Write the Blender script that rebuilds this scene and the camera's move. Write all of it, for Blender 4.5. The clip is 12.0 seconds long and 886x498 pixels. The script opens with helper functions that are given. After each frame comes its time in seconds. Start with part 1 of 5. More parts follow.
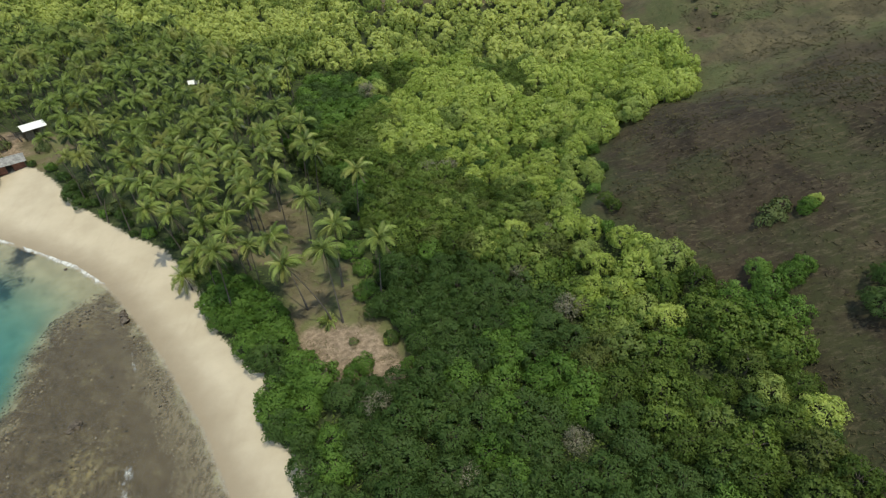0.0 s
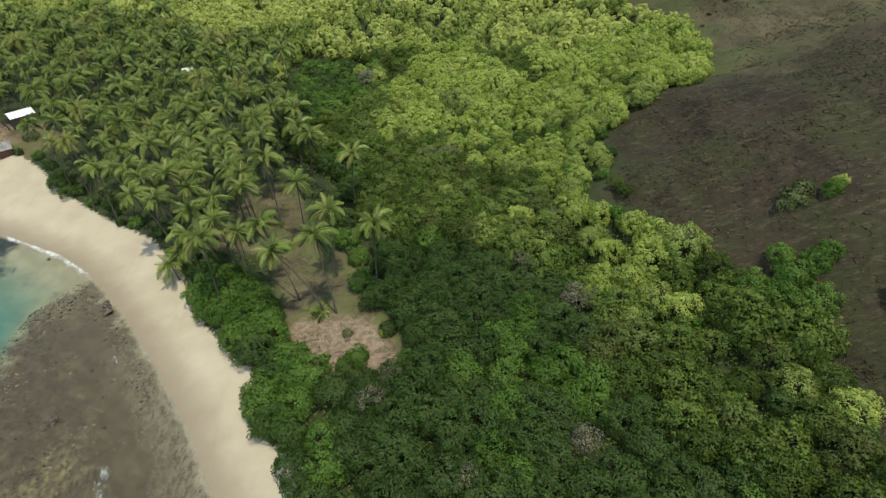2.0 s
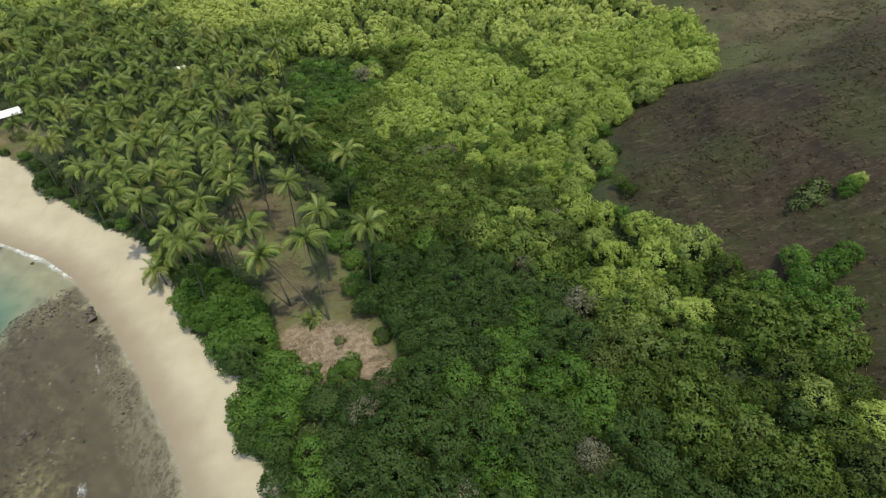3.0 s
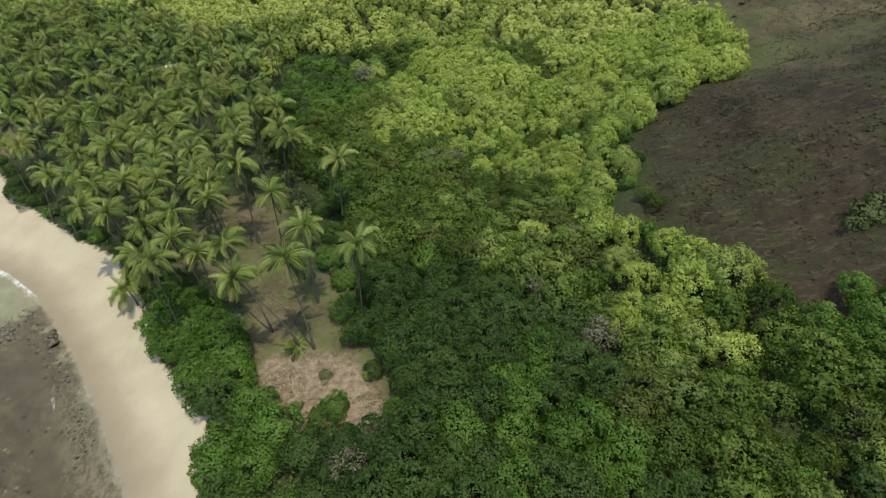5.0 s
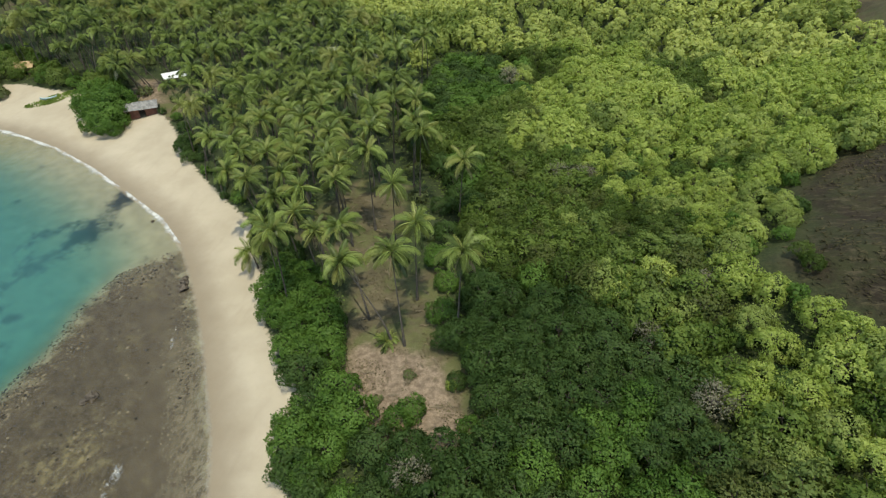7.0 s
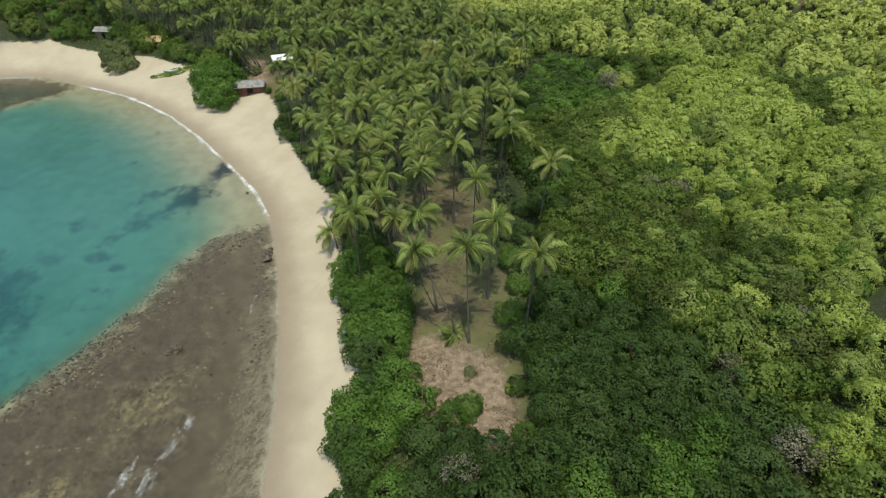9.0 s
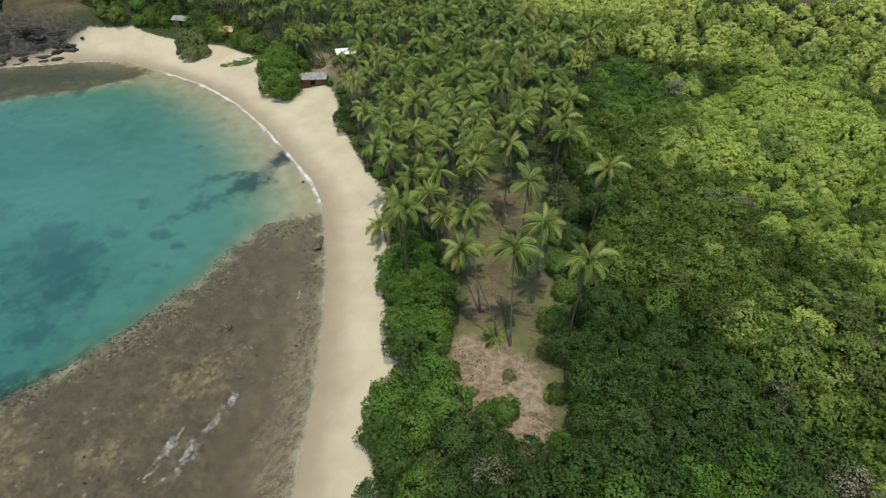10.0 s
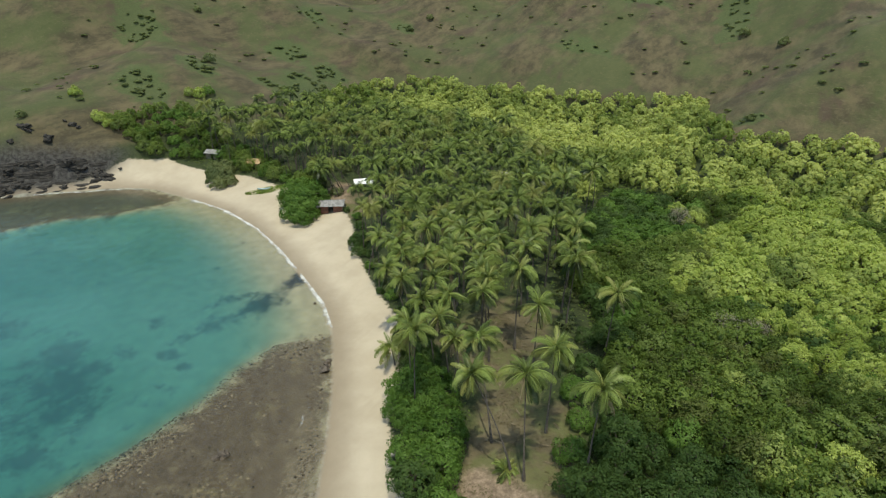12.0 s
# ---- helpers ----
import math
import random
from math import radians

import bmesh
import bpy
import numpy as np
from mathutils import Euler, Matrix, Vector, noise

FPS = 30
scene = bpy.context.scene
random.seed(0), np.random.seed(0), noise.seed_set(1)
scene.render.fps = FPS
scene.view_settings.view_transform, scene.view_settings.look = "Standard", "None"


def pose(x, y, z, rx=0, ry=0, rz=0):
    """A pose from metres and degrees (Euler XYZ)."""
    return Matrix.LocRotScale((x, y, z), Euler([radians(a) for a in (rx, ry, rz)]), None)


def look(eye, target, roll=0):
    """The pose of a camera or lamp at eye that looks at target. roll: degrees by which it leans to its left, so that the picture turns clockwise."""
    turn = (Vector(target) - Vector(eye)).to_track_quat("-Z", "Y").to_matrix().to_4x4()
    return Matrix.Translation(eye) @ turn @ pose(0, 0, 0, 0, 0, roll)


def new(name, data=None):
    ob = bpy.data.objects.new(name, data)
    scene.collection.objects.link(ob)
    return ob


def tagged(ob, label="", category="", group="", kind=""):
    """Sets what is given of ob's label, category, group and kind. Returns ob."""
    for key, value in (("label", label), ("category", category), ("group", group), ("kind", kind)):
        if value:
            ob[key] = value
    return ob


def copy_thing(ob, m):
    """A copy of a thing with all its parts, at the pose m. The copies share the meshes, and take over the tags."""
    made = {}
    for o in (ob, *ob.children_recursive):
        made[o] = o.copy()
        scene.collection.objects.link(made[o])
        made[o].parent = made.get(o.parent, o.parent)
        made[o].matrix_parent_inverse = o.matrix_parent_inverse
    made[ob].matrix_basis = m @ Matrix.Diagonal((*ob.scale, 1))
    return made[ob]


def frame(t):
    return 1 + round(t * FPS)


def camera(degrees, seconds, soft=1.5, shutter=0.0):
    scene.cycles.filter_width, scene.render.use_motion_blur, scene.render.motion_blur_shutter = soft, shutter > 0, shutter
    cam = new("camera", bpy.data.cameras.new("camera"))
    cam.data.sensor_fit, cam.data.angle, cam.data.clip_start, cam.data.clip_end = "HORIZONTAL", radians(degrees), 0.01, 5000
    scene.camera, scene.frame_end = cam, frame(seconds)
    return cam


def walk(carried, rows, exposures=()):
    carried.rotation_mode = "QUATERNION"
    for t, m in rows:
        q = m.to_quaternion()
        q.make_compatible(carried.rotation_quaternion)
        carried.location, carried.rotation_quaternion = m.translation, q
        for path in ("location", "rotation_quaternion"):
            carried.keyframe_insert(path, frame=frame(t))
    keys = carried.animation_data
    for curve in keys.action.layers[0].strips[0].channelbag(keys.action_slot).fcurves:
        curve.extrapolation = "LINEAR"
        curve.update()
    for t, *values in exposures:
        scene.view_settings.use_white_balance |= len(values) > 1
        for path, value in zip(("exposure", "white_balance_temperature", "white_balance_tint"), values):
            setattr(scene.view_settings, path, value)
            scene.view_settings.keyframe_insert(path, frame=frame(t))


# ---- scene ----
cam = camera(78.9, 12.0, soft=1.2)
EXPOSURE, KELVIN, TINT = 0.0, 7300, 0.0
METRES, EYE, TILT, LEAN, TURN = 25.0, 67.5, -38.0, -0.5, 0.0
ROWS = [
    (0.0, 0.0, 0.0, 0.0, 0.0, 0.0, -0.0),
    (0.5, 0.0062, 0.0435, -0.0346, 0.24, -0.02, -0.08),
    (1.0, 0.0113, 0.0894, -0.0603, 0.34, -0.05, -0.13),
    (1.5, 0.0202, 0.1412, -0.0751, 0.39, -0.06, -0.06),
    (2.0, 0.0307, 0.2028, -0.08, 0.47, -0.06, 0.03),
    (2.5, 0.0442, 0.2736, -0.075, 0.59, -0.06, 0.13),
    (3.0, 0.0567, 0.3515, -0.0641, 0.65, -0.04, 0.22),
    (5.0, 0.0949, 0.734, 0.0396, 1.64, 0.07, -0.16),
    (5.5, 0.0961, 0.7987, 0.0851, 4.34, 0.03, -2.35),
    (6.0, 0.1139, 0.8345, 0.1099, 9.48, -0.34, -6.37),
    (6.5, 0.1279, 0.8471, 0.1118, 12.44, -0.77, -8.68),
    (7.0, 0.1387, 0.8526, 0.1066, 14.58, -1.17, -10.42),
    (9.0, 0.1372, 0.8738, 0.0982, 23.15, -3.34, -16.77),
    (9.5, 0.1338, 0.8772, 0.0956, 26.31, -4.35, -18.9),
    (10.0, 0.1365, 0.8806, 0.0938, 28.76, -5.17, -20.42),
    (10.5, 0.1354, 0.8819, 0.1029, 29.48, -3.62, -20.83),
    (11.0, 0.1405, 0.8845, 0.0974, 29.68, 0.59, -20.93),
    (11.5, 0.1427, 0.8891, 0.0981, 29.85, 3.21, -20.9),
    (12.0, 0.145, 0.8876, 0.0915, 30.09, 7.46, -21.04),
]
walk(cam, [(t, pose(0, 0, EYE, TILT, LEAN, TURN) @ pose(METRES * x, METRES * y, METRES * z, 90 + pitch, roll, yaw)) for t, x, y, z, yaw, pitch, roll in ROWS],
     exposures=[(0.0, EXPOSURE, KELVIN, TINT), (12.0, EXPOSURE, KELVIN, TINT)])

# ---- light ----
SUN_TO = Vector((1.7, -2.2, 12.5)).normalized()
world = bpy.data.worlds.new("sky")
scene.world = world
world.use_nodes = True
wn = world.node_tree.nodes
sky = wn.new("ShaderNodeTexSky")
sky.sky_type, sky.sun_disc = "NISHITA", False
sky.sun_elevation = math.asin(SUN_TO.z)
sky.sun_rotation = math.atan2(SUN_TO.x, SUN_TO.y)
world.node_tree.links.new(sky.outputs[0], wn["Background"].inputs[0])
wn["Background"].inputs[1].default_value = 0.235
sun_data = bpy.data.lights.new("sun", "SUN")
sun_data.energy, sun_data.angle, sun_data.color = 3.05, radians(0.53), (1.0, 0.96, 0.88)
sun = new("sun", sun_data)
sun.matrix_world = look(SUN_TO * 300, (0, 0, 0))


# ---- materials ----
class Nodes:
    """Short-hand for a material's node tree."""

    def __init__(self, name):
        self.mat = bpy.data.materials.new(name)
        self.mat.use_nodes = True
        self.tree = self.mat.node_tree
        self.tree.nodes.clear()
        self.out = self.add("ShaderNodeOutputMaterial")

    def add(self, kind, ins=None, **props):
        n = self.tree.nodes.new(kind)
        for key, value in props.items():
            setattr(n, key, value)
        for key, value in (ins or {}).items():
            self.put(n.inputs[key], value)
        return n

    def put(self, socket, value):
        if isinstance(value, bpy.types.NodeSocket):
            self.tree.links.new(value, socket)
        elif isinstance(value, (tuple, list)) and len(value) == 3 and socket.type == "RGBA":
            socket.default_value = (*value, 1)
        else:
            socket.default_value = value

    def where(self):
        return self.add("ShaderNodeNewGeometry").outputs["Position"]

    def noise(self, scale, detail=4.0, rough=0.6, vector=None, distort=0.0):
        return self.add("ShaderNodeTexNoise", {"Vector": vector or self.where(), "Scale": scale, "Detail": detail, "Roughness": rough, "Distortion": distort}).outputs["Fac"]

    def math(self, op, a, b=0.0, c=0.0):
        return self.add("ShaderNodeMath", {0: a, 1: b, 2: c}, operation=op).outputs[0]

    def step(self, x, lo, hi):
        return self.add("ShaderNodeMapRange", {"Value": x, "From Min": lo, "From Max": hi}, interpolation_type="SMOOTHSTEP").outputs[0]

    def mix(self, fac, a, b):
        n = self.add("ShaderNodeMix", data_type="RGBA")
        self.put(n.inputs[0], fac), self.put(n.inputs[6], a), self.put(n.inputs[7], b)
        return n.outputs[2]

    def attr(self, name):
        return self.add("ShaderNodeAttribute", attribute_name=name).outputs["Fac"]

    def bump(self, height, strength, distance):
        return self.add("ShaderNodeBump", {"Height": height, "Strength": strength, "Distance": distance}).outputs[0]

    def stretched(self, x, y, z, turn=0.0):
        return self.add("ShaderNodeMapping", {"Vector": self.where(), "Scale": (x, y, z), "Rotation": (0, 0, turn)}).outputs[0]

    def finish(self, shader):
        self.tree.links.new(shader, self.out.inputs[0])
        return self.mat


def plain(name, colour, rough=0.7, vary=0.25, scale=3.0, metal=0.0, bump=0.3, dist=0.02):
    n = Nodes(name)
    f = n.noise(scale, 6)
    dark = tuple(c * (1 - vary) for c in colour)
    light = tuple(min(1, c * (1 + vary)) for c in colour)
    b = n.add("ShaderNodeBsdfPrincipled", {"Base Color": n.mix(n.step(f, 0.3, 0.7), dark, light), "Roughness": rough, "Metallic": metal,
                                           "Normal": n.bump(n.noise(scale * 8, 5), bump, dist)})
    return n.finish(b.outputs[0])


def leaf_material(name, dark, light, through_it=0.3, rough=0.5, tint=None, gloss=0.4, toned=False):
    """Leaves: each leaf and each plant a little different; thin enough to let light through."""
    n = Nodes(name)
    island = n.add("ShaderNodeNewGeometry").outputs["Random Per Island"]
    own = n.add("ShaderNodeObjectInfo").outputs["Random"]
    patch = n.noise(0.11, 3)
    clump = n.noise(0.75, 2)
    mixv = n.math("ADD", n.math("MULTIPLY_ADD", island, 0.26, n.math("MULTIPLY_ADD", clump, 0.9, -0.4)), n.math("ADD", n.math("MULTIPLY", own, 0.5), n.math("MULTIPLY_ADD", patch, 1.0, -0.45)))
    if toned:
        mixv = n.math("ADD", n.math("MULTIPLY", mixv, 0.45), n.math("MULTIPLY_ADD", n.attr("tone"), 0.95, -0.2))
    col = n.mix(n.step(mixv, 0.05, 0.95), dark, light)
    if tint:
        col = n.mix(n.math("MULTIPLY", n.step(own, 0.6, 1.0), 0.7), col, tint)
    b = n.add("ShaderNodeBsdfPrincipled", {"Base Color": col, "Roughness": rough, "Specular IOR Level": gloss})
    tr = n.add("ShaderNodeBsdfTranslucent", {"Color": n.mix(0.3, col, (0.17, 0.24, 0.05))})
    return n.finish(n.add("ShaderNodeMixShader", {0: through_it, 1: b.outputs[0], 2: tr.outputs[0]}).outputs[0])


def ground_material():
    """One ground: sand, wet sand, reef, sea bed, forest litter and hill grass, told apart by the plan's lines. Tree
    shade and cloud shade are put into the floor and near hill colours.
    """
    n = Nodes("ground")
    shore, veg, hill, reef, weed, litter = (n.attr(a) for a in ("shore", "veg", "hill", "reef", "weed", "litter"))
    mid, fine, big = n.noise(0.35, 6), n.noise(2.5, 6, 0.65), n.noise(0.06, 5)
    wob = n.math("MULTIPLY_ADD", mid, 3.0, -1.5)
    wobs = n.math("MULTIPLY_ADD", n.noise(1.1, 5), 1.6, -0.8)
    # sand
    sand = n.mix(n.step(n.noise(0.12, 4), 0.3, 0.7), SAND_A, SAND_B)
    sand = n.mix(n.math("MULTIPLY", n.step(n.noise(0.16, 5, vector=n.stretched(1, 0.35, 1, 0.8)), 0.54, 0.74), 0.28), sand, (0.36, 0.29, 0.2))
    sand = n.mix(n.math("MULTIPLY", n.step(fine, 0.55, 0.8), 0.12), sand, (0.33, 0.27, 0.2))
    sand = n.mix(n.math("MULTIPLY", n.step(n.noise(0.5, 6, 0.6, vector=n.stretched(1, 0.2, 1, 0.75)), 0.56, 0.72), 0.14), sand, (0.30, 0.24, 0.17))
    wet = n.step(n.math("ADD", shore, n.math("MULTIPLY", wob, 0.9)), 6.5, 0.2)
    sand = n.mix(n.math("MULTIPLY", wet, 0.8), sand, (0.23, 0.18, 0.118))
    # sea bed and reef
    bed = n.mix(n.step(mid, 0.3, 0.7), (0.26, 0.26, 0.2), (0.36, 0.35, 0.27))
    bed = n.mix(n.step(n.math("ADD", weed, n.math("MULTIPLY_ADD", n.noise(0.16, 7, 0.72), 3.4, -1.7)), 0.3, 1.0), bed, (0.022, 0.032, 0.036))
    rf = n.mix(n.step(n.noise(0.5, 7, 0.7), 0.35, 0.7), (0.073, 0.062, 0.048), (0.14, 0.119, 0.09))
    rf = n.mix(n.math("MULTIPLY", n.step(n.noise(0.09, 7, 0.72), 0.5, 0.66), n.step(n.noise(0.9, 6, 0.75), 0.4, 0.62)), rf, (0.28, 0.248, 0.15))
    rf = n.mix(n.math("MULTIPLY", n.step(n.noise(1.1, 8, 0.8, vector=n.stretched(1, 0.4, 1, 0.75)), 0.54, 0.68), 0.45), rf, (0.055, 0.047, 0.039))
    rf = n.mix(n.math("MULTIPLY", n.step(n.noise(2.1, 8, 0.8, vector=n.stretched(1, 0.3, 1, -0.6)), 0.6, 0.72), 0.5), rf, (0.3, 0.28, 0.23))
    rf = n.mix(n.math("MULTIPLY", n.step(n.math("ADD", shore, wob), -13.0, -3.0), 0.6), rf, n.mix(n.step(mid, 0.3, 0.7), (0.105, 0.09, 0.07), (0.16, 0.138, 0.108)))
    far_out = n.step(n.math("ADD", shore, wob), -5.0, -12.0)
    rf = n.mix(n.math("MULTIPLY", n.math("MULTIPLY", n.step(n.noise(2.6, 5, 0.75), 0.5, 0.6), far_out), 0.3), rf, (0.25, 0.22, 0.155))
    rf = n.mix(n.math("MULTIPLY", n.math("MULTIPLY", n.step(n.noise(2.1, 5, 0.75, vector=n.stretched(1, 0.7, 1, 0.2)), 0.5, 0.58), far_out), 0.5), rf, (0.042, 0.036, 0.03))
    band = n.math("MULTIPLY", n.step(n.math("ADD", shore, n.math("MULTIPLY", wob, 1.2)), -6.5, -1.5), n.step(n.add("ShaderNodeSeparateXYZ", {0: n.where()}).outputs[1], 62.0, 48.0))
    rf = n.mix(n.math("MULTIPLY", n.math("MULTIPLY", band, n.step(n.noise(1.6, 7, 0.75, vector=n.stretched(1, 0.45, 1, 0.5)), 0.42, 0.6)), 0.6), rf, (0.34, 0.315, 0.255))
    inreef = n.step(n.math("ADD", reef, n.math("MULTIPLY_ADD", n.noise(0.3, 7, 0.7), 16.0, -8.0)), -1.6, 1.6)
    bed = n.mix(inreef, bed, rf)
    low = n.mix(n.step(n.math("ADD", shore, n.math("MULTIPLY", wobs, 0.6)), -0.7, 0.5), bed, sand)
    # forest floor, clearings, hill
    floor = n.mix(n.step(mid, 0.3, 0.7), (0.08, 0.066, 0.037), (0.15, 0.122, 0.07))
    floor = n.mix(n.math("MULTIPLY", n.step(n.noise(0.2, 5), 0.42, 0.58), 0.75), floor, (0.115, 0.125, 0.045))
    # under the woods: undergrowth green, with the trees' shade darkened into the colour
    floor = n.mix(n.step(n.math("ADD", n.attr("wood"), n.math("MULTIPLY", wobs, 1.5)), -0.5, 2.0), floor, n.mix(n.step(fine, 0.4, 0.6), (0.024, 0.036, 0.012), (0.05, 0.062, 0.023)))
    lit = n.mix(n.step(n.noise(1.4, 7, 0.7), 0.35, 0.7), (0.16, 0.118, 0.08), (0.33, 0.25, 0.175))
    lit = n.mix(n.step(n.noise(5.0, 4, 0.7), 0.56, 0.75), lit, (0.13, 0.085, 0.055))
    floor = n.mix(n.step(n.math("ADD", litter, n.math("ADD", wob, n.math("MULTIPLY", wobs, 1.5))), -1.2, 1.6), floor, lit)
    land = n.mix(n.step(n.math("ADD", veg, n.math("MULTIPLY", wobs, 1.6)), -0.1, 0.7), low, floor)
    streak = n.noise(0.16, 7, 0.7, vector=n.stretched(1.0, 0.45, 1.0, 0.5))
    grass = n.mix(n.step(streak, 0.36, 0.66), HILL_A, HILL_B)
    grass = n.mix(n.math("MULTIPLY", n.step(n.noise(0.035, 6, 0.62), 0.42, 0.6), 0.75), grass, HILL_C)
    grass = n.mix(n.math("MULTIPLY", n.step(n.noise(0.3, 7, 0.75), 0.6, 0.78), 0.7), grass, HILL_D)
    grass = n.mix(n.math("MULTIPLY", n.step(n.noise(0.05, 6, 0.6, vector=n.stretched(1.3, 0.8, 1, 1.2)), 0.55, 0.68), 0.6), grass, (0.075, 0.047, 0.036))
    grass = n.mix(n.step(n.noise(1.7, 6, 0.75), 0.6, 0.8), grass, (0.05, 0.045, 0.022))
    grass = n.mix(n.math("MULTIPLY", n.step(n.noise(0.8, 8, 0.8, vector=n.stretched(0.5, 1.2, 1, 0.4)), 0.54, 0.68), 0.45), grass, (0.17, 0.148, 0.08))
    grass = n.mix(n.math("MULTIPLY", n.step(n.noise(0.55, 8, 0.8), 0.54, 0.68), 0.45), grass, (0.035, 0.042, 0.016))
    brush = n.math("ADD", n.attr("brush"), n.math("MULTIPLY_ADD", n.noise(0.22, 6, 0.65), 1.6, -0.8))
    grass = n.mix(n.math("MULTIPLY", n.step(brush, 0.45, 0.75), 0.8), grass, n.mix(n.step(fine, 0.35, 0.65), (0.045, 0.066, 0.02), (0.085, 0.11, 0.04)))
    # near hill: brown soil with a cloud's shade darkened into its colours
    shaded_soil = n.mix(n.step(n.noise(0.12, 7, 0.7, vector=n.stretched(1.0, 0.4, 1.0, 0.3)), 0.36, 0.64), (0.019, 0.0132, 0.0078), (0.044, 0.032, 0.019))
    shaded_soil = n.mix(n.math("MULTIPLY", n.step(n.noise(0.07, 6, 0.65), 0.45, 0.6), 0.8), shaded_soil, (0.036, 0.04, 0.014))
    shaded_soil = n.mix(n.math("MULTIPLY", n.step(n.noise(0.45, 7, 0.75), 0.56, 0.7), 0.7), shaded_soil, (0.085, 0.068, 0.04))
    shaded_soil = n.mix(n.math("MULTIPLY", n.step(n.noise(0.9, 8, 0.8, vector=n.stretched(0.35, 1.3, 1, -0.5)), 0.5, 0.62), 0.75), shaded_soil, (0.085, 0.068, 0.04))
    shaded_soil = n.mix(n.math("MULTIPLY", n.step(n.noise(1.1, 8, 0.8, vector=n.stretched(0.5, 1.4, 1, 0.9)), 0.52, 0.62), 0.7), shaded_soil, (0.016, 0.0125, 0.0085))
    shaded_soil = n.mix(n.step(n.noise(1.3, 6, 0.75), 0.62, 0.82), shaded_soil, (0.024, 0.02, 0.014))
    grass = n.mix(n.step(n.math("ADD", n.attr("hill_shade"), n.math("MULTIPLY_ADD", big, 1.2, -0.6)), 0.25, 0.75), grass, shaded_soil)
    land = n.mix(n.step(n.math("ADD", hill, n.math("MULTIPLY", wob, 1.2)), -2.0, 3.0), land, grass)
    # bare dark rock where the coast is steep
    slope = n.add("ShaderNodeSeparateXYZ", {0: n.add("ShaderNodeNewGeometry").outputs["Normal"]}).outputs[2]
    rock = n.mix(n.step(n.noise(0.9, 7, 0.7), 0.35, 0.65), (0.02, 0.019, 0.018), (0.075, 0.07, 0.063))
    coast = n.math("MULTIPLY", n.step(n.math("ADD", shore, wob), 17.0, 9.0), n.step(hill, -7.0, -1.0))
    land = n.mix(coast, land, rock)
    rough = n.math("MULTIPLY_ADD", wet, -0.35, 0.9)
    height = n.math("ADD", n.math("MULTIPLY", n.noise(1.3, 7, 0.7), n.math("ADD", n.math("MULTIPLY", n.step(reef, -1, 1), 0.9), n.math("MULTIPLY_ADD", n.math("MULTIPLY", n.step(veg, -2, 3), n.step(hill, 40.0, 0.0)), 0.7, 0.2))), n.math("MULTIPLY", fine, 0.1))
    b = n.add("ShaderNodeBsdfPrincipled", {"Base Color": land, "Roughness": rough, "Specular IOR Level": 0.25, "Normal": n.bump(height, 0.6, 0.45)})
    return n.finish(b.outputs[0])


def water_material():
    """Clear over the reef and at the edge, turquoise with depth; a slightly ruffled gloss."""
    n = Nodes("water")
    depth = n.attr("depth")
    tint = n.mix(n.step(depth, 0.0, 1.0), (0.93, 0.92, 0.86), WATER_TINT)
    body = n.mix(n.step(n.noise(0.03, 4), 0.35, 0.65), WATER_A, WATER_B)
    h = n.math("ADD", n.noise(0.9, 4, 0.55, vector=n.stretched(1, 0.5, 1, 0.4)), n.math("MULTIPLY", n.noise(0.25, 3, vector=n.stretched(1, 0.4, 1, 0.9)), 1.5))
    nor = n.bump(h, 0.35, 0.25)
    clear = n.add("ShaderNodeBsdfTransparent", {"Color": tint})
    diff = n.add("ShaderNodeBsdfDiffuse", {"Color": body})
    a = n.add("ShaderNodeMixShader", {0: n.math("MULTIPLY", n.step(depth, 0.05, 1.0), WATER_BODY), 1: clear.outputs[0], 2: diff.outputs[0]})
    gl = n.add("ShaderNodeBsdfGlossy", {"Roughness": 0.12, "Normal": nor})
    fr = n.add("ShaderNodeFresnel", {"IOR": 1.33, "Normal": nor})
    return n.finish(n.add("ShaderNodeMixShader", {0: fr.outputs[0], 1: a.outputs[0], 2: gl.outputs[0]}).outputs[0])


SAND_A, SAND_B = (0.41, 0.345, 0.25), (0.48, 0.41, 0.305)
HILL_A, HILL_B, HILL_C, HILL_D = (0.054, 0.045, 0.025), (0.12, 0.098, 0.052), (0.066, 0.082, 0.028), (0.18, 0.155, 0.082)
WATER_TINT, WATER_A, WATER_B, WATER_BODY = (0.24, 0.62, 0.57), (0.055, 0.205, 0.205), (0.105, 0.31, 0.30), 0.38
M_GROUND, M_WATER = ground_material(), water_material()
M_SCRUB = leaf_material("scrub_leaves", (0.058, 0.106, 0.029), (0.122, 0.196, 0.055), 0.52, tint=(0.1, 0.155, 0.052), gloss=0.15)
M_OLIVE = leaf_material("olive_leaves", (0.078, 0.122, 0.025), (0.16, 0.225, 0.052), 0.5, tint=(0.15, 0.165, 0.055), gloss=0.15)
M_MID = leaf_material("mid_green_leaves", (0.105, 0.165, 0.03), (0.24, 0.32, 0.072), 0.5, tint=(0.17, 0.22, 0.07), gloss=0.2)
M_LIME = leaf_material("lime_leaves", (0.315, 0.405, 0.08), (0.605, 0.675, 0.19), 0.52, tint=(0.25, 0.32, 0.09), gloss=0.25)
M_FARWOOD = leaf_material("far_wood_leaves", (0.18, 0.245, 0.052), (0.54, 0.585, 0.17), 0.5, gloss=0.2, toned=True)
M_BUSH = leaf_material("fresh_leaves", (0.085, 0.165, 0.028), (0.18, 0.3, 0.062), 0.5, gloss=0.2)
